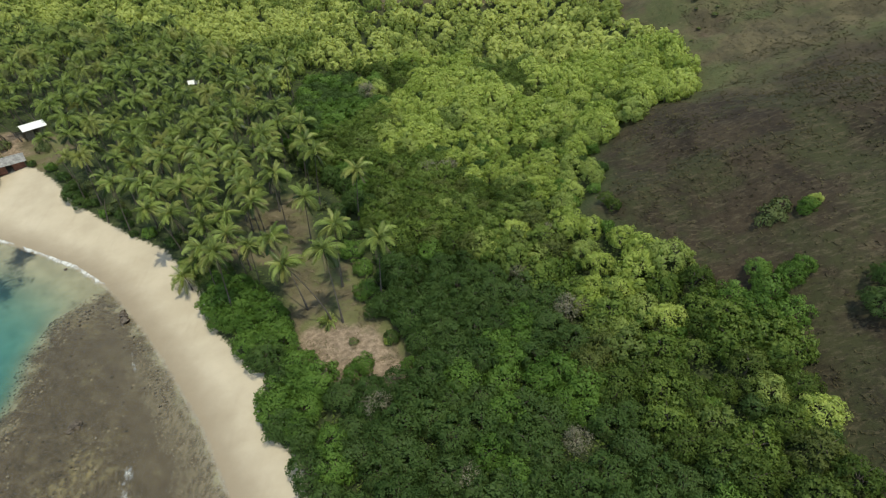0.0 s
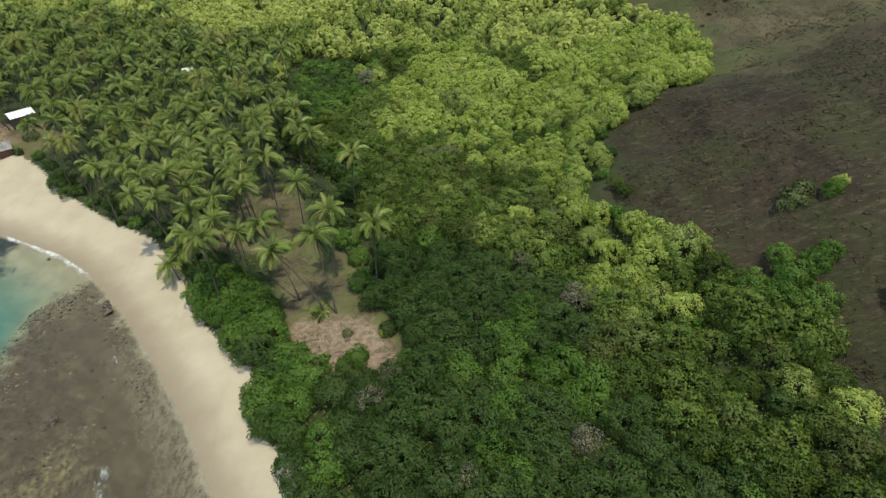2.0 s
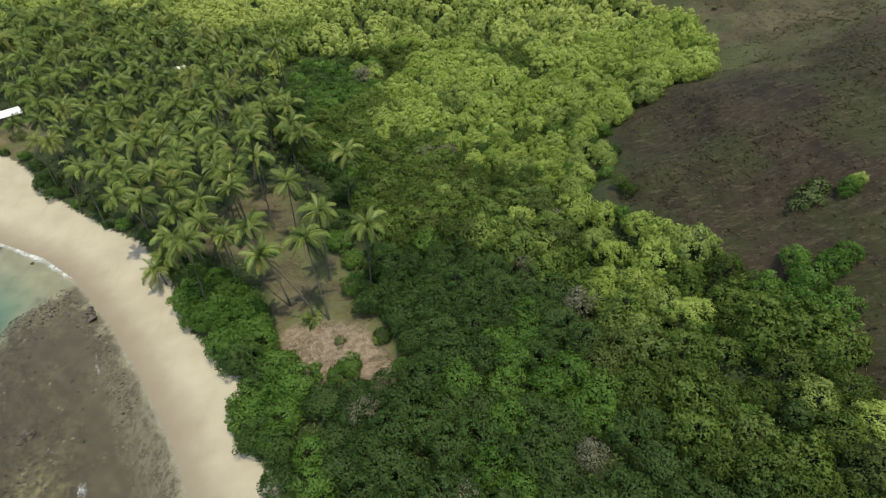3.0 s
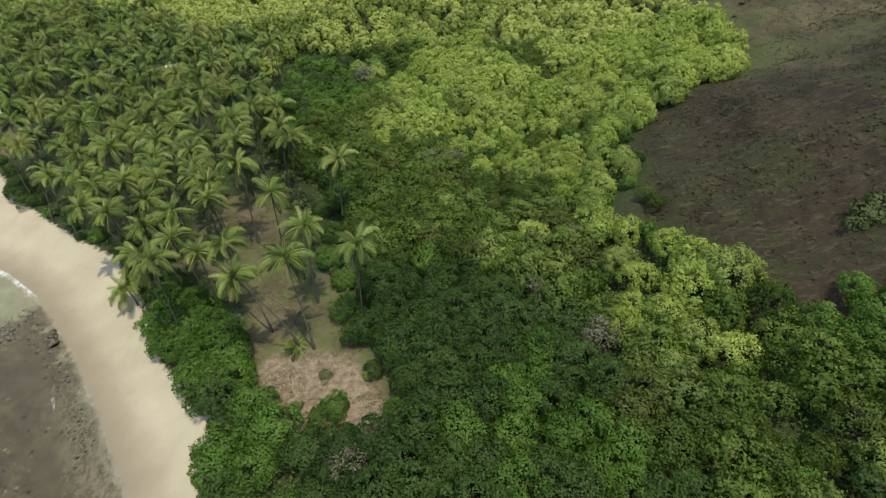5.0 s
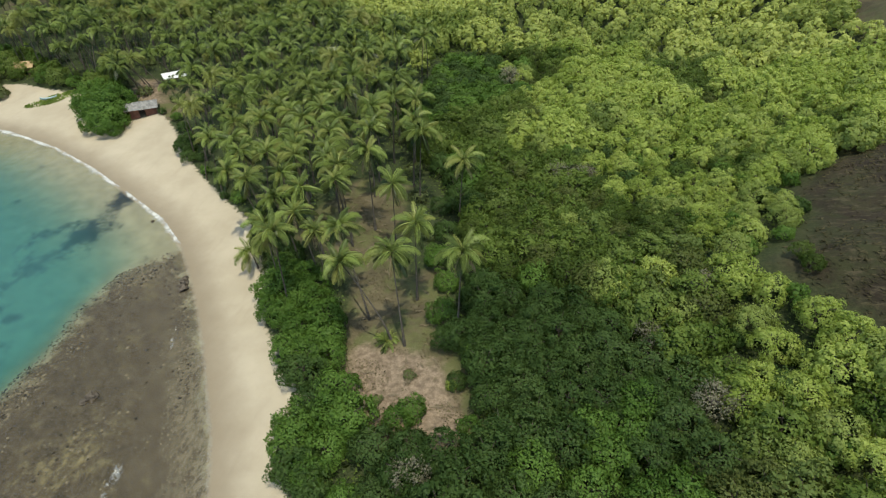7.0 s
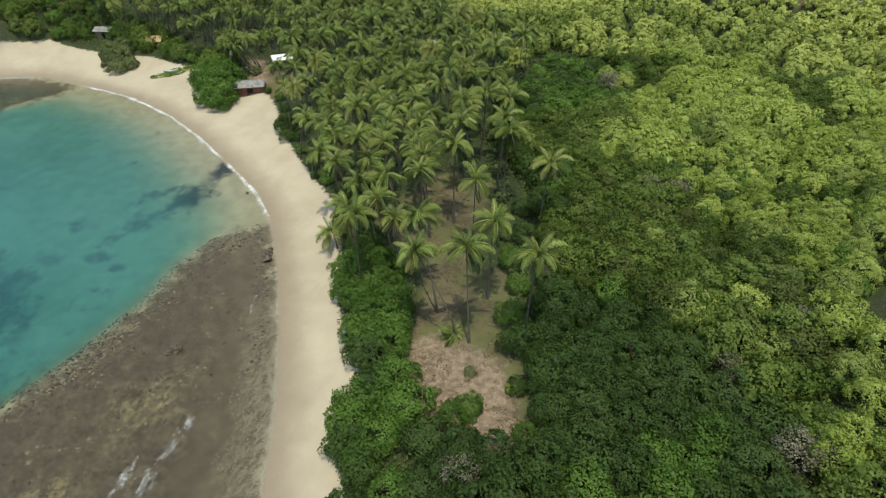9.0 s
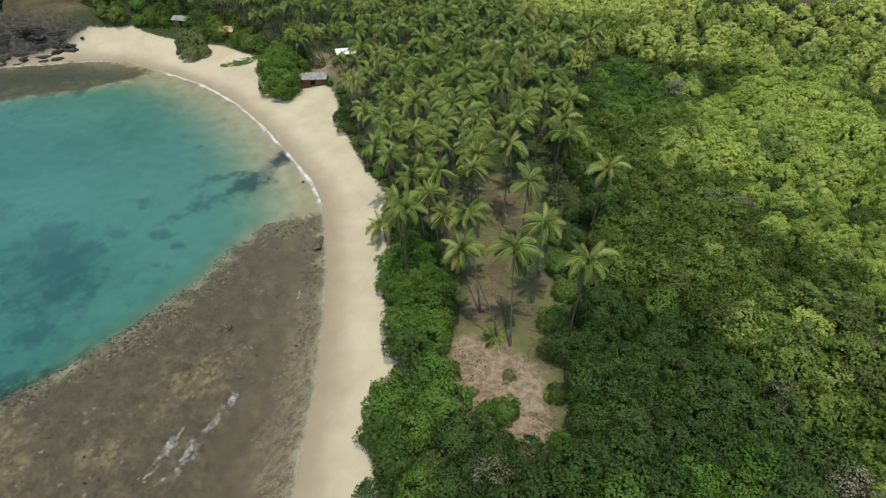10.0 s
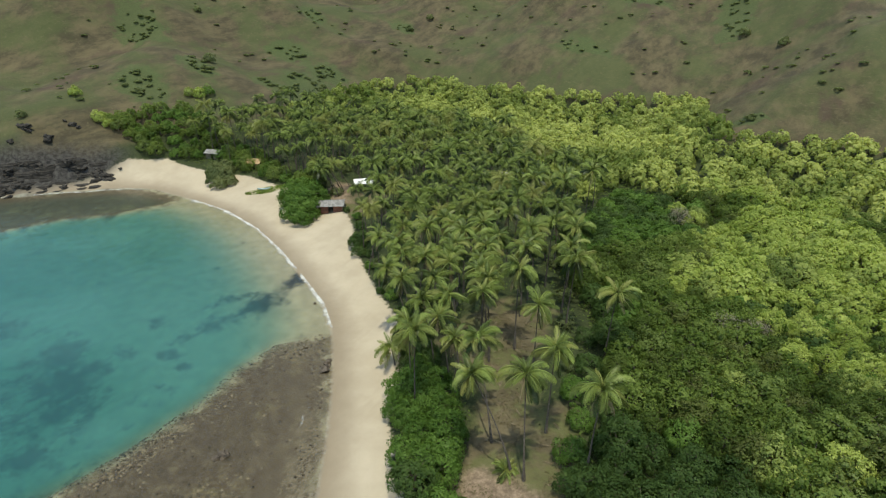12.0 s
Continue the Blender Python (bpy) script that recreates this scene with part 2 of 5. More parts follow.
M_LOW = leaf_material("shrub_leaves", (0.092, 0.122, 0.045), (0.185, 0.212, 0.082), 0.3, gloss=0.15)
M_GREY = leaf_material("grey_twigs", (0.2, 0.19, 0.125), (0.33, 0.31, 0.21), through_it=0.3, rough=0.8)
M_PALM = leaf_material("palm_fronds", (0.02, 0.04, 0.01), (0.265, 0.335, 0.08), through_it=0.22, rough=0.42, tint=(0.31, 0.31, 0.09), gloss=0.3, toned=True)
M_HILLSCRUB = leaf_material("hill_scrub_leaves", (0.16, 0.195, 0.072), (0.25, 0.285, 0.115), 0.6, gloss=0.1)
M_DRYPALM = leaf_material("dry_fronds", (0.16, 0.125, 0.075), (0.28, 0.225, 0.14), through_it=0.15, rough=0.7)
M_BARK = plain("bark", (0.11, 0.09, 0.07), 0.9, 0.4, 2.0)
M_PALMBARK = plain("palm_bark", (0.10, 0.083, 0.065), 0.85, 0.35, 4.0)
M_NUT = plain("coconut_husk", (0.20, 0.17, 0.04), 0.5, 0.3, 6.0)
M_ROCK = plain("lava_rock", (0.036, 0.031, 0.025), 0.9, 0.5, 0.8, bump=0.8, dist=0.2)
M_REEFROCK = plain("reef_rock", (0.10, 0.08, 0.06), 0.85, 0.5, 2.0, bump=0.8, dist=0.1)
M_TIN = plain("grey_roof_sheet", (0.26, 0.25, 0.235), 0.8, 0.3, 1.2, metal=0.2)
M_WHITE = plain("white_roof_sheet", (0.8, 0.8, 0.79), 0.4, 0.06, 1.0)
M_BRICK = plain("red_brown_wall", (0.17, 0.075, 0.05), 0.9, 0.3, 2.0)
M_TIMBER = plain("old_timber", (0.17, 0.14, 0.10), 0.85, 0.35, 3.0)
M_TAN = plain("tan_boards", (0.42, 0.28, 0.15), 0.8, 0.3, 3.0)


def foam_material():
    n = Nodes("foam")
    ragged = n.math("ADD", n.noise(1.6, 8, 0.8, vector=n.stretched(1, 0.6, 1, 0.5)), n.math("MULTIPLY", n.noise(0.35, 3), 0.5))
    lace = n.math("MULTIPLY", n.step(n.math("ADD", ragged, n.math("MULTIPLY", n.attr("thick"), 0.4)), 0.86, 1.22), 0.7)
    b = n.add("ShaderNodeBsdfDiffuse", {"Color": (0.75, 0.76, 0.73)})
    return n.finish(n.add("ShaderNodeMixShader", {0: lace, 1: n.add("ShaderNodeBsdfTransparent").outputs[0], 2: b.outputs[0]}).outputs[0])


M_FOAM = foam_material()


def stone_material(name, dark, light):
    """Loose stones, each of its own shade."""
    n = Nodes(name)
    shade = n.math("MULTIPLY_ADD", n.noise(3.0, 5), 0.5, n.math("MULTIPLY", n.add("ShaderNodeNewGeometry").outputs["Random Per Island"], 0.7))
    b = n.add("ShaderNodeBsdfPrincipled", {"Base Color": n.mix(n.step(shade, 0.2, 0.95), dark, light), "Roughness": 0.85})
    return n.finish(b.outputs[0])


M_STONES = stone_material("reef_stones", (0.025, 0.021, 0.018), (0.26, 0.23, 0.175))
M_CANOE = plain("pale_blue_paint", (0.36, 0.46, 0.47), 0.5, 0.15, 3.0)


# ---- plan: the lines of the coast, in metres ----
SHORE = [(160, -900), (60, -120), (22, -30), (-8, 10), (-27, 35), (-34, 45), (-43, 55.5), (-49, 62), (-54, 67), (-61, 73.5), (-71, 80), (-83, 85), (-98, 91),
         (-114, 96), (-131, 99), (-151, 98.5), (-168, 97), (-177, 91), (-190, 76), (-201, 60), (-225, 38), (-300, 15), (-600, -60), (-2600, -300)]
LAND = SHORE + [(-2600, 2600), (2600, 2600), (2600, -900)]
VEG = [(190, -900), (80, -120), (36, -28), (0, 13), (-17, 34), (-18.5, 38.5), (-21.5, 41), (-24.5, 43), (-26, 46.4), (-26, 49.5), (-24.5, 52), (-29, 53.5), (-33, 57.5), (-38.5, 63), (-40.5, 66.5), (-42.5, 71.5), (-50, 78.5), (-54.5, 83), (-61, 86.5), (-70, 92), (-80, 98.5),
       (-89, 107), (-96, 112), (-106, 114), (-117, 116), (-128, 117), (-145, 117), (-160, 112), (-178, 108), (-184, 99), (-188, 86), (-197, 70), (-215, 50), (-300, 19), (-600, -56),
       (-2600, -295), (-2600, 2600), (2600, 2600), (2600, -900)]
LOWLAND = [(60, -900), (47, -100), (44, 0), (45, 27), (46, 36), (46.5, 46), (39, 62), (36, 74), (27, 82), (34, 95), (33, 102), (48, 125), (67, 138), (69, 150), (68, 170), (58, 195),
           (64, 222), (40, 230), (17, 220), (-8, 218), (-25, 206), (-37, 236), (-46, 265), (-93, 250), (-139, 246), (-173, 246), (-187, 226), (-183, 195), (-176, 150), (-182, 124),
           (-190, 108), (-189, 92), (-198, 72), (-220, 46), (-300, 17), (-600, -58), (-2600, -296), (-2600, -900)]
REEF = [(-61, 73), (-63, 69), (-65.5, 65), (-65.5, 57), (-63.5, 51), (-63, 45), (-62.5, 38), (-63, 28), (-67, 8), (-85, -40), (-130, -160), (-200, -900)] + SHORE[:10]
FAR_REEF = [(-153, 98), (-151, 93), (-152, 88), (-155, 78), (-163, 68), (-166, 55), (-172, 40), (-180, 22), (-215, 0), (-300, -20)] + SHORE[21:15:-1]
PALM_GROVE = [(-37, 64), (-53, 77), (-66, 88), (-80, 101), (-96, 116), (-114, 119), (-150, 122), (-172, 116), (-174, 148), (-150, 174), (-97, 185), (-66, 163), (-40, 148), (-41, 125),
              (-27, 104), (-21, 96), (-15, 89), (-8, 68), (-18, 58), (-30, 62)]
LIME = [(34, 0), (34, 30), (36, 36), (34, 43), (31, 50), (28, 55), (24, 61), (18.5, 65), (18, 74), (16.5, 80), (14.5, 94), (5, 100), (2, 115), (-9, 113), (-16, 119), (-13, 131), (-21, 165), (-55, 190), (-90, 196), (-150, 186), (-178, 190), (-200, 290), (90, 290), (90, 0)]
CLEARING = [(-21, 56), (-22.5, 60), (-20, 64), (-21, 72), (-27, 84), (-30, 98), (-37, 97), (-40, 88), (-41, 81), (-29, 78), (-23, 64), (-21, 58), (-17.5, 52), (-13.7, 50), (-9, 50.5), (-5, 50.5), (-4.5, 52), (-7.5, 54.5), (-7, 56), (-9.5, 60), (-11.5, 65), (-15, 70), (-16, 75), (-18, 73), (-15, 65)]
YARD = [(-101, 118), (-105, 121), (-106, 127), (-111, 129), (-117, 128), (-114, 122), (-108, 117)]
LITTER = [(-21.5, 56), (-23, 60), (-20, 62), (-15, 61.5), (-10, 60), (-7, 56), (-5, 53), (-4.5, 50), (-9, 50), (-13, 49), (-18, 51)]
# crests of the far spurs: points, height, half width
SPURS = [([(-290, 205), (-262, 221), (-237, 231), (-216, 237), (-196, 243)], 9.0, 15.0), ([(-330, 170), (-298, 133), (-300, 116), (-297, 95)], 10.0, 14.0),
         ([(-300, 130), (-276, 121), (-262, 92), (-250, 70)], 6.0, 13.0), ([(-10, 330), (0, 290), (5, 255)], 9.0, 22.0), ([(-150, 340), (-140, 300), (-136, 275)], 7.0, 18.0),
         ([(120, 260), (95, 215), (72, 190)], 8.0, 18.0)]
# dark weed beds on the sea floor: x, y, half length, half width, turn in degrees
WEED = [(-82.5, 77, 12, 4.2, 92), (-83.5, 63, 6, 3.2, 75), (-88, 72, 5, 2.5, 60), (-82, 53.5, 3, 1.6, 20), (-76.5, 53.5, 1.8, 1.0, 20), (-75, 48, 2, 1.0, 0), (-99, 42, 9, 6, 30),
        (-83, 35, 12, 8, 20), (-91, 37, 10, 8, 70), (-76, 30, 7, 5, 60), (-70, 20, 9, 6, 60), (-105, 22, 15, 9, 30), (-95, 58, 4, 2, 10), (-120, 38, 10, 6, 20), (-90, 50, 4, 2, 10)]

# low scrub on the far hills: x, y, half lengths, how many clumps
HILL_SCRUB = [(-264, 151, 11, 7, 16), (-218, 149, 8, 5, 10), (-214, 123, 11, 6, 16), (-202, 170, 5, 4, 5), (-198, 190, 9, 8, 12), (-203, 207, 8, 7, 10),
              (-192, 176, 6, 8, 8), (-246, 239, 6, 5, 5), (-50, 345, 7, 16, 14), (-48, 325, 5, 10, 8), (-100, 337, 14, 6, 8), (-22, 226, 5, 3, 4),
              (-215, 279, 7, 5, 6), (-107, 288, 12, 4, 7), (-228, 205, 8, 8, 8)]


def signed(poly, x, y):
    """Distance from the polygon's edge, positive inside."""
    p = np.array(poly, float)
    q = np.roll(p, -1, axis=0)
    best, inside = np.full(x.shape, 1e18), np.zeros(x.shape, bool)
    for (ax, ay), (bx, by) in zip(p, q):
        dx, dy = bx - ax, by - ay
        u = np.clip(((x - ax) * dx + (y - ay) * dy) / (dx * dx + dy * dy + 1e-12), 0, 1)
        best = np.minimum(best, (x - ax - u * dx) ** 2 + (y - ay - u * dy) ** 2)
        if ay != by:
            inside ^= ((ay > y) != (by > y)) & (x < ax + (y - ay) * dx / dy)
    return np.where(inside, 1, -1) * np.sqrt(best)


def value_noise(x, y, seed=0):
    xi, yi = np.floor(x).astype(np.int64), np.floor(y).astype(np.int64)
    u, v = x - xi, y - yi
    u, v = u * u * (3 - 2 * u), v * v * (3 - 2 * v)

    def h(a, b):
        n = (a * 374761393 + b * 668265263 + seed * 974711) & 0x7FFFFFFF
        n = ((n ^ (n >> 13)) * 1274126177) & 0x7FFFFFFF
        return ((n ^ (n >> 16)) & 0xFFFF) / 65535.0
    return (h(xi, yi) * (1 - u) + h(xi + 1, yi) * u) * (1 - v) + (h(xi, yi + 1) * (1 - u) + h(xi + 1, yi + 1) * u) * v - 0.5


def fbm(x, y, scale, octaves=4, seed=0):
    total, amp = 0, 1.0
    for k in range(octaves):
        total = total + amp * value_noise(x / scale * 2 ** k + 17.3 * k, y / scale * 2 ** k - 9.1 * k, seed + k)
        amp *= 0.5
    return total


def smooth(v, lo, hi):
    u = np.clip((v - lo) / (hi - lo), 0, 1)
    return u * u * (3 - 2 * u)


def terrain(x, y):
    """Height of the ground, and the distances from the plan's lines."""
    x, y = np.asarray(x, float), np.asarray(y, float)
    shore, hill, veg = signed(LAND, x, y), -signed(LOWLAND, x, y), signed(VEG, x, y)
    reef = np.maximum(signed(REEF, x, y), signed(FAR_REEF, x, y) - 1.0)
    beach = 0.15 * np.clip(shore, 0, 20) + 0.1 * np.clip(shore - 20, 0, 12) + 0.012 * np.clip(shore - 32, 0, 250)
    sea = -0.35 - 0.055 * np.clip(-shore, 0, 120)
    flat = -0.22 + 0.16 * fbm(x, y, 3.0, 4, 5)
    sea = sea + (flat - sea) * smooth(reef, -3.5, 0.5)
    z = np.where(shore > 0, beach, sea * smooth(-shore, 0, 3.0))
    up = np.where(hill < 0, 8 * np.exp(np.minimum(hill, 0) / 14), 8 + 0.43 * np.clip(hill, 0, 170) + 0.15 * np.clip(hill - 170, 0, 900))
    ridges = 1 - np.abs(2 * fbm(x, y, 85, 2, 11))
    up = up + smooth(hill, 5, 120) * ((ridges - 0.7) * 36 + 12 * fbm(x, y, 40, 3, 21)) + smooth(hill, -4, 8) * 1.6 * fbm(x, y, 14, 4, 31)
    for pts, high, wide in SPURS:
        d2 = np.full(x.shape, 1e18)
        for (ax, ay), (bx, by) in zip(pts[:-1], pts[1:]):
            u = np.clip(((x - ax) * (bx - ax) + (y - ay) * (by - ay)) / ((bx - ax) ** 2 + (by - ay) ** 2), 0, 1)
            d2 = np.minimum(d2, (x - ax - u * (bx - ax)) ** 2 + (y - ay - u * (by - ay)) ** 2)
        up = up + smooth(hill, -2, 25) * high * np.exp(-np.sqrt(d2 + 4) / wide)
    z = z + up * smooth(shore, -1, 16)
    z = z + smooth(hill, -12, 0) * smooth(shore, 0, 3) * smooth(shore, 22, 8) * 3.0 * fbm(x, y, 7, 4, 41)
    z = z + smooth(veg, 0, 4) * 0.5 * fbm(x, y, 6, 3, 51) + smooth(shore, 2, 8) * 0.18 * fbm(x, y, 7, 3, 61)
    return z, shore, veg, hill, reef


def ground_z(x, y):
    return float(terrain(np.array([x]), np.array([y]))[0][0])


def axis(lo, hi, step, reach, grow):
    mid = list(np.arange(lo, hi + 0.01, step))
    a, b, s = [lo], [hi], step
    while b[-1] < reach:
        s *= grow
        b.append(b[-1] + s)
    s = step
    while a[-1] > -reach:
        s *= grow
        a.append(a[-1] - s)
    return np.array(a[:0:-1] + mid + b[1:])


def mesh_data(name, verts, faces, material, smooth_it=False, attrs=None, normals=None):
    """A mesh from arrays; faces: an array of quads or of triangles, or a list of such arrays."""
    me = bpy.data.meshes.new(name)
    faces = [np.asarray(f, np.int32) for f in (faces if isinstance(faces, list) else [faces]) if len(f)]
    verts = np.asarray(verts, np.float32)
    loops = np.concatenate([f.ravel() for f in faces])
    sizes = np.concatenate([np.full(len(f), f.shape[1], np.int32) for f in faces])
    me.vertices.add(len(verts)), me.loops.add(len(loops)), me.polygons.add(len(sizes))
    me.vertices.foreach_set("co", verts.ravel())
    me.loops.foreach_set("vertex_index", loops)
    me.polygons.foreach_set("loop_start", np.concatenate([[0], np.cumsum(sizes)[:-1]]).astype(np.int32))
    me.polygons.foreach_set("use_smooth", np.full(len(sizes), smooth_it))
    for key, value in (attrs or {}).items():
        me.attributes.new(key, "FLOAT", "POINT").data.foreach_set("value", np.asarray(value, np.float32))
    me.update(calc_edges=True)
    if normals is not None:
        me.polygons.foreach_set("use_smooth", np.ones(len(sizes), bool))
        me.normals_split_custom_set_from_vertices(np.asarray(normals, float).tolist())
    me.materials.append(material)
    return me


def grid_faces(nx, ny):
    i = (np.arange(ny - 1)[:, None] * nx + np.arange(nx - 1)[None, :]).ravel()
    return np.stack([i, i + 1, i + nx + 1, i + nx], axis=1)


def build_ground():
    xs, ys = axis(-120, 78, 1.0, 2400, 1.055), axis(18, 165, 1.0, 2400, 1.055)
    ys = ys[ys > -850]
    gx, gy = (a.ravel() for a in np.meshgrid(xs, ys))
    z, shore, veg, hill, reef = terrain(gx, gy)
    weed = np.zeros_like(gx)
    for cx, cy, a, b, deg in WEED:
        c, s = math.cos(radians(deg)), math.sin(radians(deg))
        u, v = (gx - cx) * c + (gy - cy) * s, -(gx - cx) * s + (gy - cy) * c
        weed = np.maximum(weed, np.clip(1.0 - 0.6 * np.sqrt((u / a) ** 2 + (v / b) ** 2), 0, 1))
    weed = np.maximum(weed, 0.6 * smooth(signed(FAR_REEF, gx, gy), -5, 5))
    litter = np.maximum(signed(LITTER, gx, gy), signed(YARD, gx, gy))
    # where the floor colour holds the trees' shade: all but clearing and yard
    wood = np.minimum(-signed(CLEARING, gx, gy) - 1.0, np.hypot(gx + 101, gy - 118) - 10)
    # mask for the cloud shade put into the near hill's colour
    hill_shade = smooth(gx, 15, 40) * smooth(gy, 160, 95)
    brush = np.zeros_like(gx)
    for cx, cy, a, b, _ in HILL_SCRUB:
        brush = np.maximum(brush, np.clip(1.4 - 0.6 * np.hypot((gx - cx) / a, (gy - cy) / b), 0, 1))
    faces = grid_faces(len(xs), len(ys))
    cx, cv, ch, cr = (v[faces].mean(axis=1) for v in (shore, veg, hill, reef))
    zones = np.select([(cx < 0) & (cr > 0), cx < 0, ch > 0, cv < 0], [0, 1, 2, 3], 4)
    kinds = [("reef_flat", "brown shallow rocky reef flat under clear water", "reef"), ("seabed", "pale sandy sea bed with dark weed beds", "sea bed"),
             ("hillside", "dry brown and olive grassy hillside", "hill"), ("beach", "smooth pale beige sand beach", "beach"),
             ("ground", "leaf litter and dry grass under the trees, darkened for tree shade", "ground")]
    for k, (name, label, category) in enumerate(kinds):
        f = faces[zones == k]
        used, back = np.unique(f, return_inverse=True)
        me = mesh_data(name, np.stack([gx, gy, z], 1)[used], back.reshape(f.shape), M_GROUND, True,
                       {"shore": shore[used], "veg": veg[used], "hill": hill[used], "reef": reef[used], "weed": weed[used], "litter": litter[used], "hill_shade": hill_shade[used], "wood": wood[used], "brush": brush[used]})
        tagged(new(name, me), label, category, kind="structure")


def build_water():
    xs, ys = axis(-170, -20, 2.0, 4000, 1.12), axis(10, 110, 2.0, 4000, 1.12)
    gx, gy = (a.ravel() for a in np.meshgrid(xs, ys))
    _, shore, _, _, reef = terrain(gx, gy)
    depth = smooth(-shore, -1.0, 22) ** 0.75 * smooth(reef, 2.5, -4.5)
    depth = depth * (1 - 0.55 * smooth(signed(FAR_REEF, gx, gy), -4, 4))
    depth = 0.72 * depth + 0.28 * depth * smooth(-shore, 20, 70)
    depth = np.maximum(depth, 0.28 * smooth(signed(FAR_REEF, gx, gy), -1, 3) * smooth(-shore, 2, 8))
    faces = grid_faces(len(xs), len(ys))
    keep = shore[faces].max(axis=1) < 6
    f = faces[keep]
    used, back = np.unique(f, return_inverse=True)
    me = mesh_data("water", np.stack([gx, gy, np.zeros_like(gx)], 1)[used], back.reshape(f.shape), M_WATER, True, {"depth": depth[used]})
    tagged(new("water", me), "calm clear turquoise bay water over sand and reef", "sea", kind="structure")


build_ground()
build_water()


# ---- helpers for things ----
def thing(name, at, label, category, group="", turn=0.0, size=1.0, kind=""):
    ob = new(name)
    ob.empty_display_size = 0.3
    ob.matrix_basis = pose(*at, 0, 0, turn) @ Matrix.Scale(size, 4)
    return tagged(ob, label, category, group, kind)


def part(name, me, parent, label="", at=None):
    ob = new(name, me)
    ob.parent = parent
    if at is not None:
        ob.matrix_basis = at
    return tagged(ob, label) if label else ob


def tube(path, radii, sides=7):
    """Verts and quads of a tapered round limb along a path."""
    path = [Vector(p) for p in path]
    verts, faces = [], []
    for i, (p, r) in enumerate(zip(path, radii)):
        d = (path[min(i + 1, len(path) - 1)] - path[max(i - 1, 0)]).normalized()
        a = d.orthogonal().normalized() if abs(d.z) < 0.99 else Vector((1, 0, 0))
        b = d.cross(a)
        for k in range(sides):
            w = 2 * math.pi * k / sides
            verts.append(p + r * (math.cos(w) * a + math.sin(w) * b))
        if i:
            o = (i - 1) * sides
            faces += [(o + k, o + (k + 1) % sides, o + sides + (k + 1) % sides, o + sides + k) for k in range(sides)]
    return [tuple(v) for v in verts], faces


def joined(pieces):
    verts, faces = [], []
    for v, f in pieces:
        faces += [tuple(i + len(verts) for i in q) for q in f]
        verts += v
    return np.array(verts), np.array(faces)


def leaf_tris(centres, outward, size, rng, loose=0.5):
    """One small leaf at each centre; shaded mostly by the way its clump faces."""
    n = len(centres)
    normals = outward + rng.normal(scale=loose, size=(n, 3))
    normals /= np.linalg.norm(normals, axis=1, keepdims=True)
    a = np.cross(normals, rng.normal(size=(n, 3)))
    a /= np.linalg.norm(a, axis=1, keepdims=True) + 1e-9
    b = np.cross(normals, a)
    s = (size * rng.uniform(0.6, 1.4, n))[:, None]
    v = np.stack([centres + a * s * 0.75, centres - a * s * 0.5 + b * s * 0.5, centres - a * s * 0.5 - b * s * 0.5], 1).reshape(-1, 3)
    soft = outward * 0.75 + normals * 0.42
    soft /= np.linalg.norm(soft, axis=1, keepdims=True)
    return v, np.arange(3 * n).reshape(n, 3), np.repeat(soft, 3, axis=0)


def crown(rng, radius, low, high, lobes, leaves, size, lobe=(0.28, 0.42), jitter=0.12, loose=0.5, down=0.25):
    """Leaves of a crown of many lobes set round an uneven half-ellipsoid, leafy down its sides: verts, triangles, normals."""
    cs, ns = [], []
    base = low + (high - low) * 0.3
    lop, turn = rng.uniform(0.08, 0.24), rng.uniform(0, 6.28)
    for k in range(lobes):
        up = 1 - (1 + down) * (k + rng.uniform(0, 1)) / lobes
        w = k * 2.39996 + rng.uniform(-0.45, 0.45)
        flat = math.sqrt(max(0.0, 1 - up * up))
        reach = rng.uniform(0.72, 1.08) * (1 + lop * math.cos(w - turn) + 0.1 * math.cos(3 * w + turn))
        lr = radius * rng.uniform(*lobe)
        out = np.array([flat * math.cos(w), flat * math.sin(w), up])
        tall = (high - base) if up > 0 else base
        c = np.array([0, 0, base]) + out * reach * np.array([radius - lr, radius - lr, max(0.4, tall - 0.8 * lr)])
        d = rng.normal(size=(leaves * 3, 3))
        d /= np.linalg.norm(d, axis=1, keepdims=True)
        d = d[(d @ out > -0.25) & (d[:, 2] > -0.6)][:leaves]
        cs.append(c + d * np.array([1, 1, 0.9]) * (lr * rng.uniform(1 - 2 * jitter, 1 + jitter, len(d)))[:, None])
        ns.append(d + 0.6 * out)
    o = np.concatenate(ns)
    return leaf_tris(np.concatenate(cs), o / np.linalg.norm(o, axis=1, keepdims=True), size, rng, loose)


def trunk_mesh(rng, name, high, thick, spread, limbs=5):
    pieces = []
    fork = high * 0.45
    lean = rng.uniform(-0.25, 0.25, 2)
    pieces.append(tube([(0, 0, -0.4), (lean[0] * 0.5, lean[1] * 0.5, fork * 0.5), (lean[0], lean[1], fork)], [thick * 1.25, thick, thick * 0.8], 6))
    for k in range(limbs):
        w = 2 * math.pi * (k + rng.uniform(-0.3, 0.3)) / limbs
        e = Vector((math.cos(w) * spread, math.sin(w) * spread, high * rng.uniform(0.75, 0.92)))
        s = Vector((lean[0], lean[1], fork * rng.uniform(0.75, 1)))
        m = s.lerp(e, 0.5) + Vector((0, 0, 0.12 * high))
        pieces.append(tube([s, m, e], [thick * 0.55, thick * 0.35, thick * 0.12], 5))
    v, f = joined(pieces)
    return mesh_data(name, v, f, M_BARK, True)


